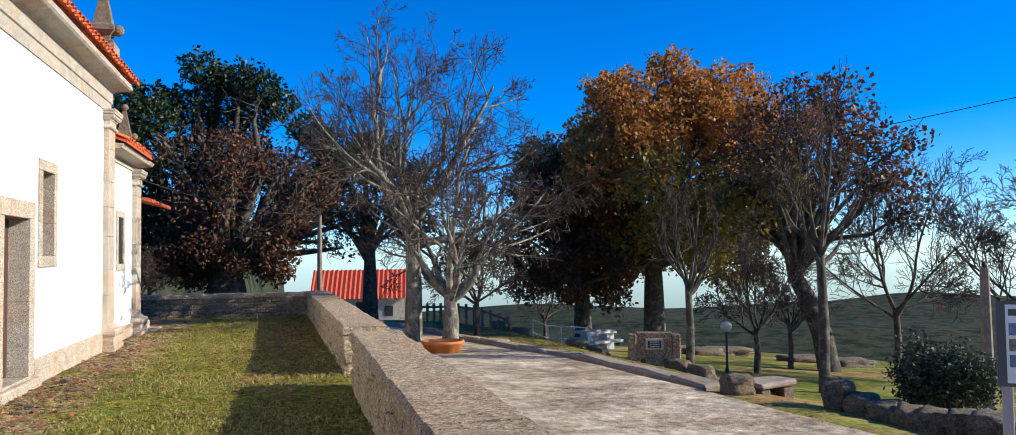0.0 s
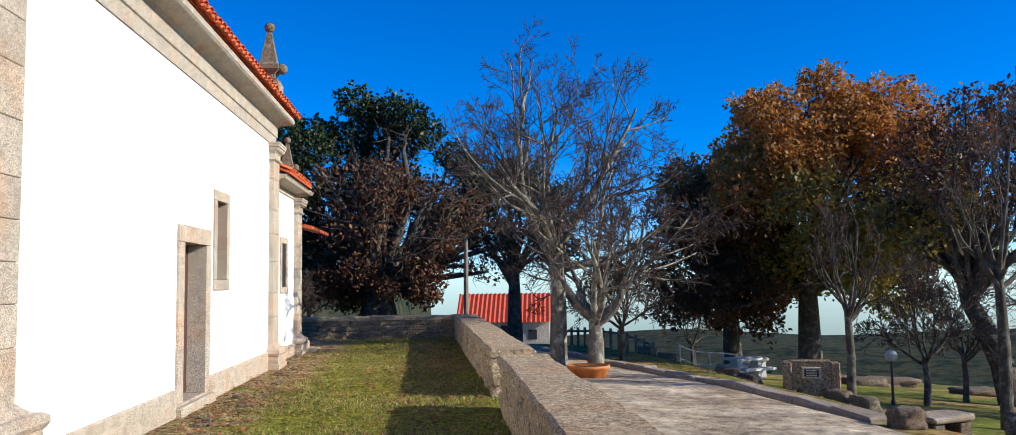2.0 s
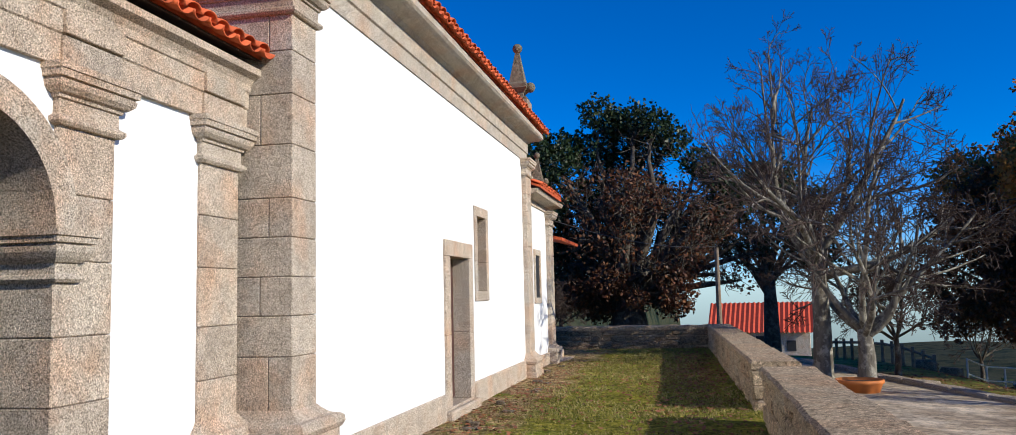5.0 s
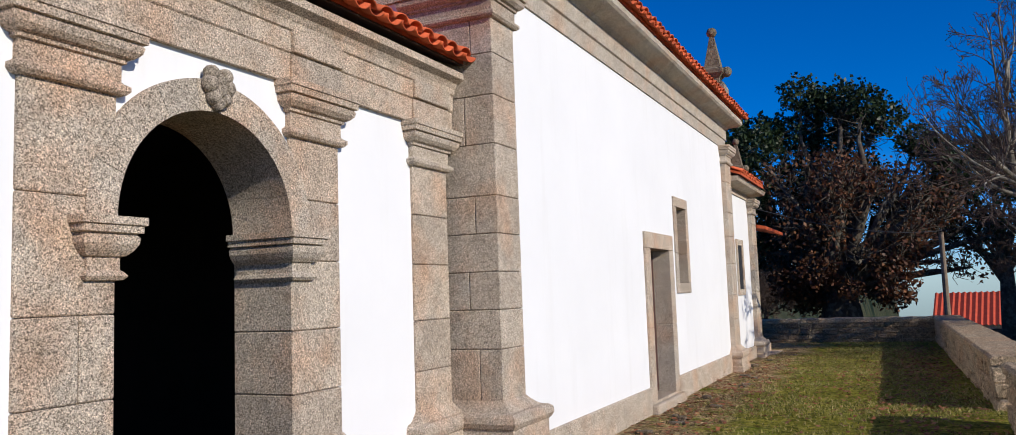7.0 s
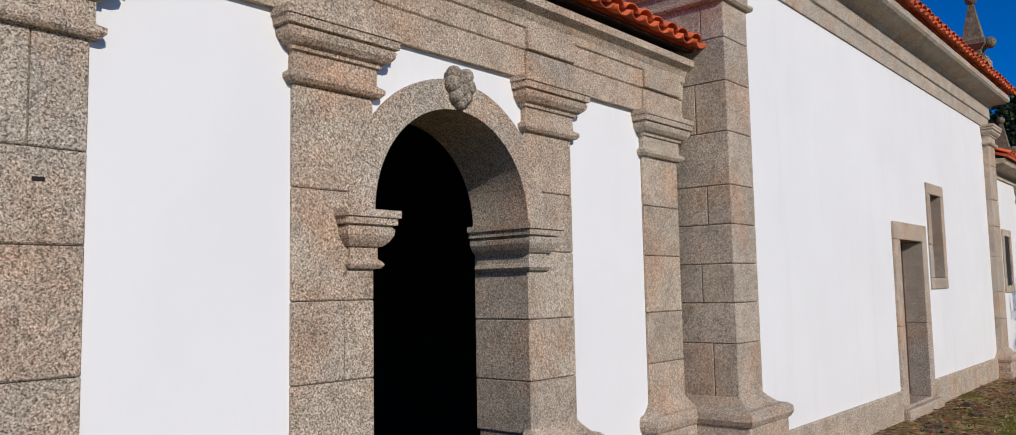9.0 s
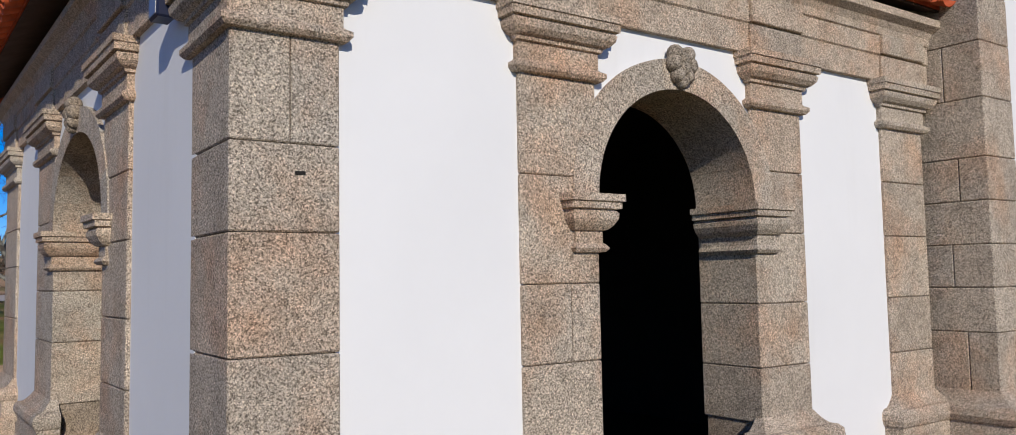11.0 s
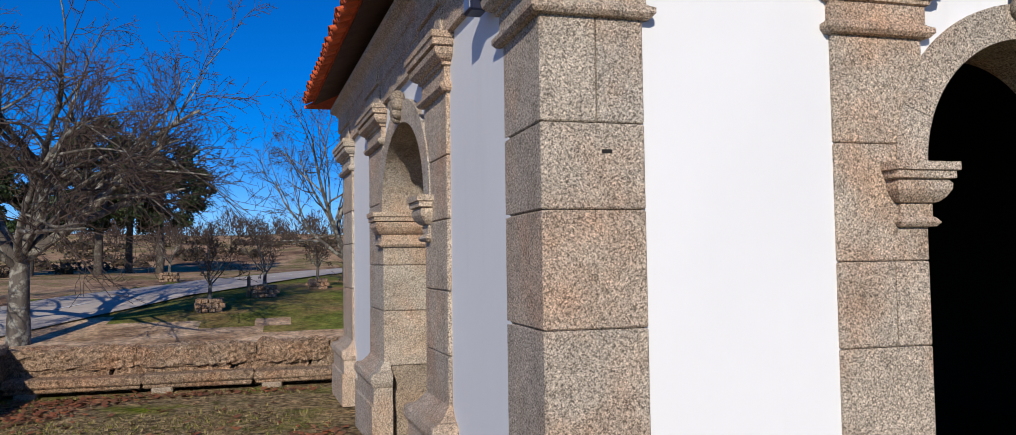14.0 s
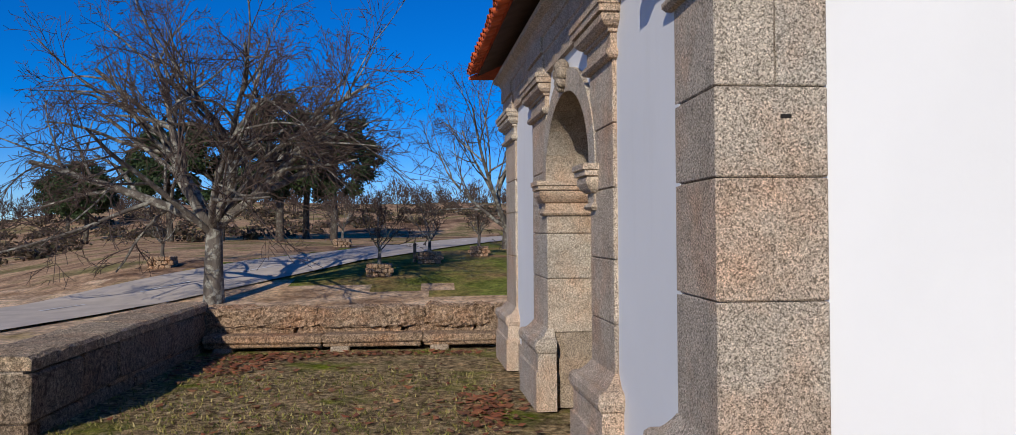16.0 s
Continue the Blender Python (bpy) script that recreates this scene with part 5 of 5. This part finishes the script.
# heath scrub, far woods
def scatter_bush(name, label, spots, mat, seed, size, per):
    rnd = random.Random(seed)
    pts = []
    for x, y, r in spots:
        for _ in range(per if r < 6 else per // 3):
            a, b = rnd.uniform(0, 6.28), rnd.random() ** 0.5
            pts.append((Vector((x + r * b * math.cos(a), y + r * b * math.sin(a), height(x, y) + r * (0.1 + 0.8 * (1 - b * b)) * rnd.random())), None))
    v, f = leaves(pts, 3, size, size * 1.3, seed)
    tagged(new(name, mesh_of(name, v, f, mat)), label, "scrub", kind="stuff")


rnd = random.Random(77)
sp = []
for _ in range(230):
    az, dist = rnd.uniform(-118, -84), rnd.uniform(46, 150)
    x, y = polar(az, dist)
    if (y < -24 - 0.25 * (x + 40) and dist > 60) or (dist > 100):
        sp.append((x, y, rnd.uniform(0.35, 0.8) * (1 + dist / 120)))
scatter_bush("heath_scrub", "low brown heath and broom scrub", sp, leafy("scrub_leaves", [(0.06, 0.045, 0.03), (0.10, 0.065, 0.045), (0.05, 0.055, 0.03), (0.14, 0.09, 0.06)]), 78, 0.22, 40)
sp = []
for _ in range(700):
    az, dist = rnd.uniform(-2, 54), rnd.uniform(85, 330)
    x, y = polar(az, dist)
    sp.append((x, y, rnd.uniform(2.0, 4.5)))
for _ in range(900):
    x, y = polar(rnd.uniform(-2, 54), rnd.uniform(420, 1300))
    sp.append((x, y, rnd.uniform(7.0, 13.0)))
scatter_bush("far_woodland", "dark mixed woods down in the valley", sp, M_PINE, 79, 0.42, 60)


# bare woods along the western skyline
def far_wood(seed, count):
    rw = random.Random(seed)
    v, f = [], []
    while count:
        x, y = rw.uniform(-250, -120), rw.uniform(-95, 75)
        if abs(y - (22 - (x + 130) * 0.29)) < 8:
            continue
        count -= 1
        z, h = height(x, y) - 0.2, rw.uniform(2.0, 5.5)
        r = h * rw.uniform(0.28, 0.4)
        b = len(v)
        for k in range(3):
            v.append((x + 0.11 * math.cos(k * 2.1), y + 0.11 * math.sin(k * 2.1), z))
        v.append((x, y, z + h * 0.8))
        f += [(b, b + 1, b + 3), (b + 1, b + 2, b + 3), (b + 2, b, b + 3)]
        for k in range(150):
            d = Vector((rw.gauss(0, 1), rw.gauss(0, 1), rw.gauss(0, 1))).normalized() * rw.random() ** 0.4
            c = Vector((x + d.x * r, y + d.y * r, z + h * 0.6 + d.z * h * 0.4))
            t = Vector((d.x, d.y, 0.6 + abs(d.z))).normalized() * rw.uniform(0.4, 0.9)
            s = Vector((rw.gauss(0, 1), rw.gauss(0, 1), 0)) * 0.05
            b = len(v)
            v += [tuple(c - s), tuple(c + s), tuple(c + t)]
            f.append((b, b + 1, b + 2))
    return mesh_of("bare_woods", v, f, M_TWIG)


tagged(new("bare_woods", far_wood(41, 330)), "bare brown winter woods along the skyline", "woods", kind="stuff")


# ---- along the stone road ----
def stone(name, label, x, y, sx, sy, sz, seed, mat=M_ROCK, category="stone", parent=None, rot=0.0):
    """A rough boulder or block, sunk a little into the ground."""
    rnd = random.Random(seed)
    bm = bmesh.new()
    bmesh.ops.create_icosphere(bm, subdivisions=3, radius=1.0)
    for v in bm.verts:
        p = v.co.copy()
        k = max(abs(p.x), abs(p.y), abs(p.z))
        p = p.lerp(p / k, 0.85)
        n = noise.noise(p * 1.4 + Vector((seed * 3.1, 0, 0))) * 0.25 + noise.noise(p * 4 + Vector((0, seed, 0))) * 0.13 + noise.noise(p * 9 + Vector((seed, 0, 0))) * 0.05
        p = p * (1 + n)
        v.co = Vector((p.x * sx / 2, p.y * sy / 2, p.z * sz / 2 + sz * 0.36))
    ob = part(name, bm, mat, None, smooth=True)
    ob.matrix_world = Matrix.Translation((x, y, height(x, y))) @ Matrix.Rotation(rot, 4, "Z")
    return tagged(ob, label, category)


# kerb of long rough stones
kerb = tagged(empty("kerb"), "low kerb of long rough granite blocks", "kerb", kind="structure")
kp = [Vector((6.55, 12.3)), Vector((6.1, 17.0)), Vector((4.75, 22.5)), Vector((3.9, 28.0)), Vector((2.6, 35.0))]
rnd = random.Random(4)
i = 0
for a, b in zip(kp, kp[1:]):
    L, s = (b - a).length, 0.0
    while s < L - 0.1:
        l_ = min(rnd.uniform(0.9, 1.6), L - s)
        c = a.lerp(b, (s + l_ / 2) / L)
        bm = boxed(-l_ / 2 - 0.01, l_ / 2 + 0.01, -0.2, 0.2, -0.25, 0.15 + rnd.uniform(-0.02, 0.02), 0.04, 0.03)
        ob = part("stone", bm, M_GRAN_GREY, kerb)
        ob.matrix_world = Matrix.Translation((c.x, c.y, height(c.x, c.y))) @ Matrix.Rotation(math.atan2(b.y - a.y, b.x - a.x), 4, "Z")
        s += l_
stone("boulder", "rough granite boulder at the end of the kerb", 6.72, 11.9, 0.42, 0.42, 0.34, 2, category="boulder")
x, y = polar(31.4, 14.2)
sb = tagged(empty("stone_bench", Matrix.Translation((x, y, height(x, y))) @ Matrix.Rotation(0.3, 4, "Z")), "flat granite slab seat on two blocks", "bench")
part("slab", boxed(-0.42, 0.42, -0.25, 0.25, 0.12, 0.23, 0.03, 0.02), M_GRAN_GREY, sb)
for k in (-0.26, 0.26):
    part("support", boxed(k - 0.12, k + 0.12, -0.2, 0.2, -0.15, 0.12, 0.02, 0.015), M_ROCK, sb)
for k, (az, dist, sx, sz) in enumerate(((35.5, 12.9, 0.48, 0.50), (36.9, 12.7, 0.5, 0.34), (38.2, 12.4, 0.6, 0.32), (39.6, 12.0, 0.55, 0.34), (41.0, 11.8, 0.6, 0.36), (42.4, 11.5, 0.5, 0.42), (43.7, 11.2, 0.55, 0.46), (45.0, 10.9, 0.5, 0.4), (46.4, 10.6, 0.6, 0.4))):
    x, y = polar(az, dist)
    stone("boulder", "rough mossy granite boulder edging the road", x, y, sx, sx * 0.7, sz, 20 + k, category="boulder", rot=0.6)
for k, (az, dist, s) in enumerate(((27.5, 35, 1.5), (29.0, 37, 1.8), (33.5, 33, 1.3), (36.5, 32, 1.5), (25.5, 38, 1.5))):
    x, y = polar(az, dist)
    stone("boulder", "grey granite outcrop in the grass", x, y, s, s * 0.8, s * 0.22, 40 + k, category="boulder")

# shrub behind the boulders
x, y = polar(41.6, 13.2)
pts, rnd = [], random.Random(6)
db = tree_mesh(90, 0.05, 0.8, 3, 0.55, kids=(12, 6, 4), first=0.05, ratio=0.8, wiggle=0.15, up=0.6)
Vb, Fb, Tb, _ = fitted(db, 1.2, 1.4, 0.05)
for p, e in Tb:
    pts.append((p, e))
v, f = leaves(pts, 34, 0.03, 0.085, 12, lambda c, r: c.z > 0.05)
sh = tagged(empty("shrub", Matrix.Translation((x, y, height(x, y)))), "dense dark green rosemary-like shrub", "shrub")
part("stems", mesh_of("stems", Vb, Fb, M_BARK), M_BARK, sh)
part("leaves", mesh_of("leaves", v, f, M_SHRUB), M_SHRUB, sh)

# orange planter tub
x, y = polar(10.1, 19.6)
tub = tagged(empty("planter_tub", Matrix.Translation((x, y, height(x, y) - 0.12)) @ Matrix.Diagonal((1.15, 1.15, 1.0, 1.0))), "large orange terracotta-coloured plant tub", "planter")
M_ORANGE = plain("orange_tub", (0.62, 0.20, 0.05), 0.6, 0.15, 4.0)
part("body", lathe([(0.24, 0.0), (0.30, 0.05), (0.40, 0.34), (0.43, 0.36), (0.43, 0.43), (0.39, 0.43), (0.36, 0.36)], 0, 0, 24), M_ORANGE, tub, smooth=True)
part("soil", lathe([(0.36, 0.34), (0.36, 0.37)], 0, 0, 20), M_HEATH, tub)

# stone fountain with two spouts and a basin
x, y = polar(24.3, 19.8)
fo = tagged(empty("fountain", Matrix.Translation((x, y, height(x, y) - 0.2)) @ Matrix.Rotation(radians(-20), 4, "Z")), "granite fountain stele with two spouts and basin", "fountain")
part("stele", boxed(-0.42, 0.42, 0.0, 0.28, -0.2, 1.02, 0.02), M_GRAN_YARD, fo)
for k in (-0.5, 0.5):
    part("pillar", boxed(k - 0.09, k + 0.09, -0.04, 0.32, -0.2, 0.98, 0.02), M_GRAN_YARD, fo)
pq = part("plaque", boxed(-0.2, 0.2, -0.035, 0.0, 0.62, 0.88, 0.015), M_GRAN, fo, "carved stone plaque")
part("inset", boxed(-0.15, 0.15, -0.04, -0.03, 0.67, 0.83, 0.004), M_IRON, pq)
for k in (0.70, 0.75, 0.80):
    part("lettering", boxed(-0.11, 0.11, -0.046, -0.04, k - 0.012, k + 0.012), M_GRAN, pq)
for k in (-0.26, 0.26):
    bm = bmesh.new()
    tube(bm, [(k, 0.0, 0.36), (k, -0.12, 0.36), (k, -0.16, 0.31)], 0.022, 0.02, 8)
    part("spout", bm, M_IRON, fo)
    part("boss", put(lathe([(0.06, 0), (0.05, 0.03), (0.02, 0.04)], 0, 0, 12), Matrix.Translation((k, 0.0, 0.36)) @ Matrix.Rotation(radians(90), 4, "X")), M_IRON, fo)
for a in ((-0.75, 0.75, -0.85, -0.72, -0.2, 0.20), (-0.75, -0.62, -0.72, 0.0, -0.2, 0.20), (0.62, 0.75, -0.72, 0.0, -0.2, 0.20), (-0.62, 0.62, -0.72, 0.0, -0.2, 0.02)):
    part("basin", boxed(*a, 0.015), M_GRAN_YARD, fo)
part("water", boxed(-0.62, 0.62, -0.72, 0.0, 0.03, 0.12), plain("water", (0.03, 0.05, 0.055), 0.05, 0.1), fo, "still dark water")

# lamps, picnic table, rails
def globe_lamp(x, y, h):
    l_ = tagged(empty("park_lamp", Matrix.Translation((x, y, height(x, y)))), "park lamp, white globe on a dark post", "lamp")
    part("post", lathe([(0.06, -0.2), (0.055, 0.1), (0.035, 0.15), (0.03, h - 0.15), (0.07, h - 0.13), (0.07, h - 0.1)], 0, 0, 10), M_IRON, l_)
    bm = bmesh.new()
    bmesh.ops.create_icosphere(bm, subdivisions=3, radius=0.15, matrix=Matrix.Translation((0, 0, h)))
    part("globe", bm, plain("opal_globe", (0.5, 0.47, 0.42), 0.3, 0.05), l_, smooth=True)


globe_lamp(*polar(29.0, 23.4), 1.22)
x, y = polar(20.4, 33)
pt = tagged(empty("picnic_table", Matrix.Translation((x, y, height(x, y))) @ Matrix.Rotation(0.3, 4, "Z")), "pale concrete picnic table with benches", "table")
M_CONC = plain("pale_concrete", (0.62, 0.61, 0.57), 0.8, 0.12, 5.0)
part("tabletop", boxed(-0.7, 0.7, -0.4, 0.4, 0.68, 0.78, 0.01), M_CONC, pt)
for k in (-0.45, 0.45):
    part("leg", boxed(k - 0.08, k + 0.08, -0.25, 0.25, -0.2, 0.68, 0.01), M_CONC, pt)
for k in (-0.75, 0.75):
    part("seat", boxed(-0.7, 0.7, k - 0.17, k + 0.17, 0.36, 0.46, 0.01), M_CONC, pt)
    part("seat_leg", boxed(-0.1, 0.1, k - 0.1, k + 0.1, -0.2, 0.36, 0.01), M_CONC, pt)
x, y = polar(20.9, 38)
bb = tagged(empty("barbecue_hut", Matrix.Translation((x, y, height(x, y) - 0.15)) @ Matrix.Scale(0.75, 4)), "small white-walled shelter down the slope", "shelter")
part("wall", boxed(-0.55, 0.55, -0.5, 0.5, -0.3, 1.15, 0.01), plain("whitewash", (0.72, 0.71, 0.68), 0.8, 0.1), bb)
part("roof", boxed(-0.68, 0.68, -0.65, 0.65, 1.152, 1.27, 0.01), M_CONC, bb)
# dark plate on the solid wall, painted as a shaded opening
part("opening_shade", boxed(-0.5, 0.3, -0.51, -0.502, 0.4, 1.0), M_IRON, bb)


def rail(name, label, pts, h, n, mat, rr=0.025, bars=(1.0, 0.5)):
    r = tagged(empty(name), label, "railing")
    a, b = Vector(pts[0]), Vector(pts[1])
    for i in range(n):
        c = a.lerp(b, i / (n - 1))
        z = height(c.x, c.y)
        bm = bmesh.new()
        tube(bm, [(c.x, c.y, z - 0.2), (c.x, c.y, z + h)], rr * 1.3, rr * 1.2, 7)
        part("post", bm, mat, r)
        if i < n - 1:
            e = a.lerp(b, (i + 1) / (n - 1))
            ze = height(e.x, e.y)
            for k in bars:
                bm = bmesh.new()
                tube(bm, [(c.x, c.y, z + h * k - 0.03), (e.x, e.y, ze + h * k - 0.03)], rr, rr, 6)
                part("bar", bm, mat, r)


M_WOODPOST = plain("grey_post_wood", (0.22, 0.17, 0.125), 0.85, 0.3, 8.0)
rail("hand_rail", "pale metal handrail beside the steps", (polar(16.2, 30), polar(19.8, 34)), 0.9, 5, plain("pale_rail", (0.5, 0.48, 0.44), 0.6, 0.1))
rail("wooden_fence", "low weathered wooden post fence", (polar(10.6, 34), polar(14.5, 32)), 0.8, 8, M_WOODPOST, 0.05, (0.85,))
rail("wooden_fence", "low weathered wooden post fence", (polar(8.6, 36), polar(10.4, 34.5)), 0.8, 5, M_WOODPOST, 0.05, (0.85,))
# low walls and earth banks on the slope
for az0, az1, dist, h in ((13.4, 16.0, 30, 0.25), (18.6, 21.2, 24.5, 0.22), (25.2, 28.0, 19.8, 0.25)):
    a, b = Vector(polar(az0, dist)), Vector(polar(az1, dist - 1))
    n = max(2, int((b - a).length / 0.6))
    for i in range(n):
        c = a.lerp(b, (i + 0.5) / n)
        stone("edging_stone", "dark granite edging stone", c.x, c.y, 0.62, 0.35, h * 1.5, 60 + i + int(az0), category="stone", rot=math.atan2(b.y - a.y, b.x - a.x))

# information board on a steel post
x, y = polar(46.9, 8.3)
z = height(x, y)
ib = tagged(empty("information_board", Matrix.Translation((x, y, z)) @ Matrix.Rotation(radians(-40), 4, "Z")), "information board with photographs on a grey post", "sign")
M_BOARD = plain("board_white", (0.62, 0.66, 0.66), 0.4, 0.05)
M_FRAME = plain("board_frame", (0.07, 0.075, 0.08), 0.5, 0.1)
part("post", boxed(-0.42, -0.34, -0.03, 0.03, -0.3, 1.05, 0.006), plain("grey_post", (0.30, 0.28, 0.27), 0.6, 0.1), ib)
part("post", boxed(0.34, 0.42, -0.03, 0.03, -0.3, 1.05, 0.006), M_FRAME, ib)
bo = part("board", boxed(-0.45, 0.45, -0.05, -0.032, 0.92, 1.62, 0.004), M_FRAME, ib)
part("panel", boxed(-0.38, 0.43, -0.056, -0.05, 0.95, 1.59), M_BOARD, bo)
for k, c in enumerate(((0.10, 0.14, 0.20), (0.16, 0.15, 0.12), (0.12, 0.18, 0.30))):
    part("photo", boxed(-0.36, -0.12, -0.060, -0.056, 1.08 + k * 0.13, 1.18 + k * 0.13), plain("photo_print", c, 0.4, 0.5, 30.0), bo)
for k in range(7):
    part("text_bar", boxed(-0.08, 0.36 - 0.05 * (k % 3), -0.059, -0.056, 1.06 + k * 0.055, 1.075 + k * 0.055), M_FRAME, bo)
part("title_bar", boxed(-0.36, 0.38, -0.059, -0.056, 1.50, 1.555), M_FRAME, bo)

# poles and cable
def pole(x, y, z0, h, label):
    p = tagged(empty("utility_pole", Matrix.Translation((x, y, z0))), label, "pole")
    part("shaft", lathe([(0.11, -0.3), (0.075, h)], 0, 0, 10), M_WOODPOST, p)
    part("insulator", lathe([(0.03, h), (0.05, h + 0.05), (0.03, h + 0.1)], 0, 0, 8), M_IRON, p)


pole(1.0, 30.0, height(1.0, 30.0), 3.9, "grey wooden utility pole behind the wall")
x, y = polar(43.9, 17)
pole(x, y, height(x, y), 2.6, "thin pale post on the slope")
cb = bmesh.new()
ends = [Vector((-3.3, 20.6, 3.5)), Vector((1.0, 30.0, height(1.0, 30.0) + 3.95)), Vector((24.0, 15.5, 6.9))]
for a, b in zip(ends, ends[1:]):
    pts = [a.lerp(b, i / 20) - Vector((0, 0, 4 * (0.25 if b.x < 5 else 0.55) * (i / 20) * (1 - i / 20))) for i in range(21)]
    tube(cb, pts, 0.012, 0.012, 5)
tagged(part("overhead_cable", cb, M_IRON), "thin black overhead cable", "cable")

# small house with a red tiled roof
hx, hy = polar(4.5, 60)
hz = height(hx, hy)
ho = tagged(empty("house", Matrix.Translation((hx, hy, hz)) @ Matrix.Rotation(radians(-8), 4, "Z")), "low stone house with a bright red tiled roof", "house")
part("wall", boxed(-3.2, 3.2, 0, 5, -1.0, 2.1), M_GRAN, ho)
M_RED = plain("red_roof", (0.52, 0.075, 0.035), 0.7, 0.15, 3.0)
rv, rf = [], []
n = 64
for i in range(n + 1):
    xx = -3.5 + 7.0 * i / n
    zz = 0.05 * math.sin(i * math.pi / 1.5)
    rv += [(xx, -0.35, 1.95 + zz), (xx, 2.5, 3.95 + zz), (xx, 5.35, 1.95 + zz)]
for i in range(n):
    a = 3 * i
    rf += [(a, a + 3, a + 4, a + 1), (a + 1, a + 4, a + 5, a + 2)]
part("roof", mesh_of("roof", rv, rf, M_RED), M_RED, ho, "corrugated red tiles")
part("gable", prism([(0, 2.0), (2.5, 3.8), (5, 2.0)], "x", -3.18, 3.18), M_GRAN, ho)
dw = part("door", boxed(-0.3, 0.6, -0.02, 0.0, -0.2, 1.7), M_IRON, ho)
part("window", boxed(1.7, 2.3, -0.03, -0.002, 0.7, 1.4), M_IRON, ho)
part("porch", boxed(1.8, 3.4, -2.0, -0.4, -1.0, 0.25, 0.02), M_CONC, ho)

# ---- lawn detail ----
rnd = random.Random(8)
V, F = [], []
for _ in range(130000):
    x, y = rnd.uniform(-3.1, 0.95), 3.0 + 23 * rnd.random() ** 1.3
    if rnd.random() < 0.3:
        x, y = rnd.uniform(-12, -1), rnd.uniform(-3.3, 0.6)
    if noise.noise((x * 0.6, y * 0.6, 5)) + rnd.uniform(-0.35, 0.35) < -0.08 or (x < -2.3 and rnd.random() < 0.6):
        continue
    z = height(x, y)
    a, h, w = rnd.uniform(0, 6.28), rnd.uniform(0.015, 0.045), rnd.uniform(0.005, 0.012)
    lx, ly = rnd.gauss(0, 0.025), rnd.gauss(0, 0.025)
    n0 = len(V)
    V += [(x - w * math.cos(a), y - w * math.sin(a), z - 0.005), (x + w * math.cos(a), y + w * math.sin(a), z - 0.005), (x + lx, y + ly, z + h)]
    F.append((n0, n0 + 1, n0 + 2))
tagged(new("grass_tufts", mesh_of("grass_tufts", V, F, M_BLADE)), "short thin winter grass blades", "grass", kind="stuff")


def litter(name, label, spots, n, seed, size):
    rnd = random.Random(seed)
    V, F = [], []
    for _ in range(n):
        x0, x1, y0, y1 = spots[rnd.randrange(len(spots))]
        x, y = rnd.gauss((x0 + x1) / 2, (x1 - x0) * 0.3), rnd.gauss((y0 + y1) / 2, (y1 - y0) * 0.3)
        if (x > 0.78 and x < 1.5) or x < -12.3 or y < -3.3:
            continue
        z = height(x, y) + rnd.uniform(0.008, 0.03)
        a, s = rnd.uniform(0, 6.28), size * rnd.uniform(0.6, 1.3)
        c, d = math.cos(a) * s, math.sin(a) * s
        n0 = len(V)
        t = rnd.uniform(-0.4, 0.4) * s
        V += [(x - c, y - d, z), (x - d * 0.6, y + c * 0.6, z + t), (x + c, y + d, z + 0.3 * s), (x + d * 0.6, y - c * 0.6, z - t * 0.4)]
        F += [(n0, n0 + 1, n0 + 2), (n0, n0 + 2, n0 + 3)]
    tagged(new(name, mesh_of(name, V, F, M_FALLEN)), label, "leaves", kind="stuff")


litter("fallen_leaves", "scattered brown leaves on the lawn", [(-0.7, 0.8, 4, 25), (-0.7, 0.8, 12, 25), (-3.2, 0.8, 5, 25), (-3.3, -2.2, 6, 20)], 5200, 3, 0.036)
litter("fallen_leaves", "drift of russet leaves at the foot of the wall", [(-11.9, -11.2, -3.2, -1.6), (-11.4, -10.0, -3.1, -2.2), (-8.9, -7.4, 0.2, 0.7), (-11.9, -11.5, -3, 0.8), (-11.5, -6, -3, 0.5)], 1100, 4, 0.05)
litter("fallen_leaves", "leaf litter along the road edge", [(4.5, 7.0, 12, 30), (2.2, 6.5, 5, 26), (6.8, 9.5, 20, 30)], 4200, 5, 0.04)
# loose stones at the foot of the nave
for k in range(16):
    y = rnd.uniform(8, 21)
    stone("loose_stone", "small loose stone at the foot of the wall", -3.1 + rnd.uniform(0.0, 0.5), y, rnd.uniform(0.07, 0.2), rnd.uniform(0.06, 0.16), rnd.uniform(0.03, 0.07), 100 + k)
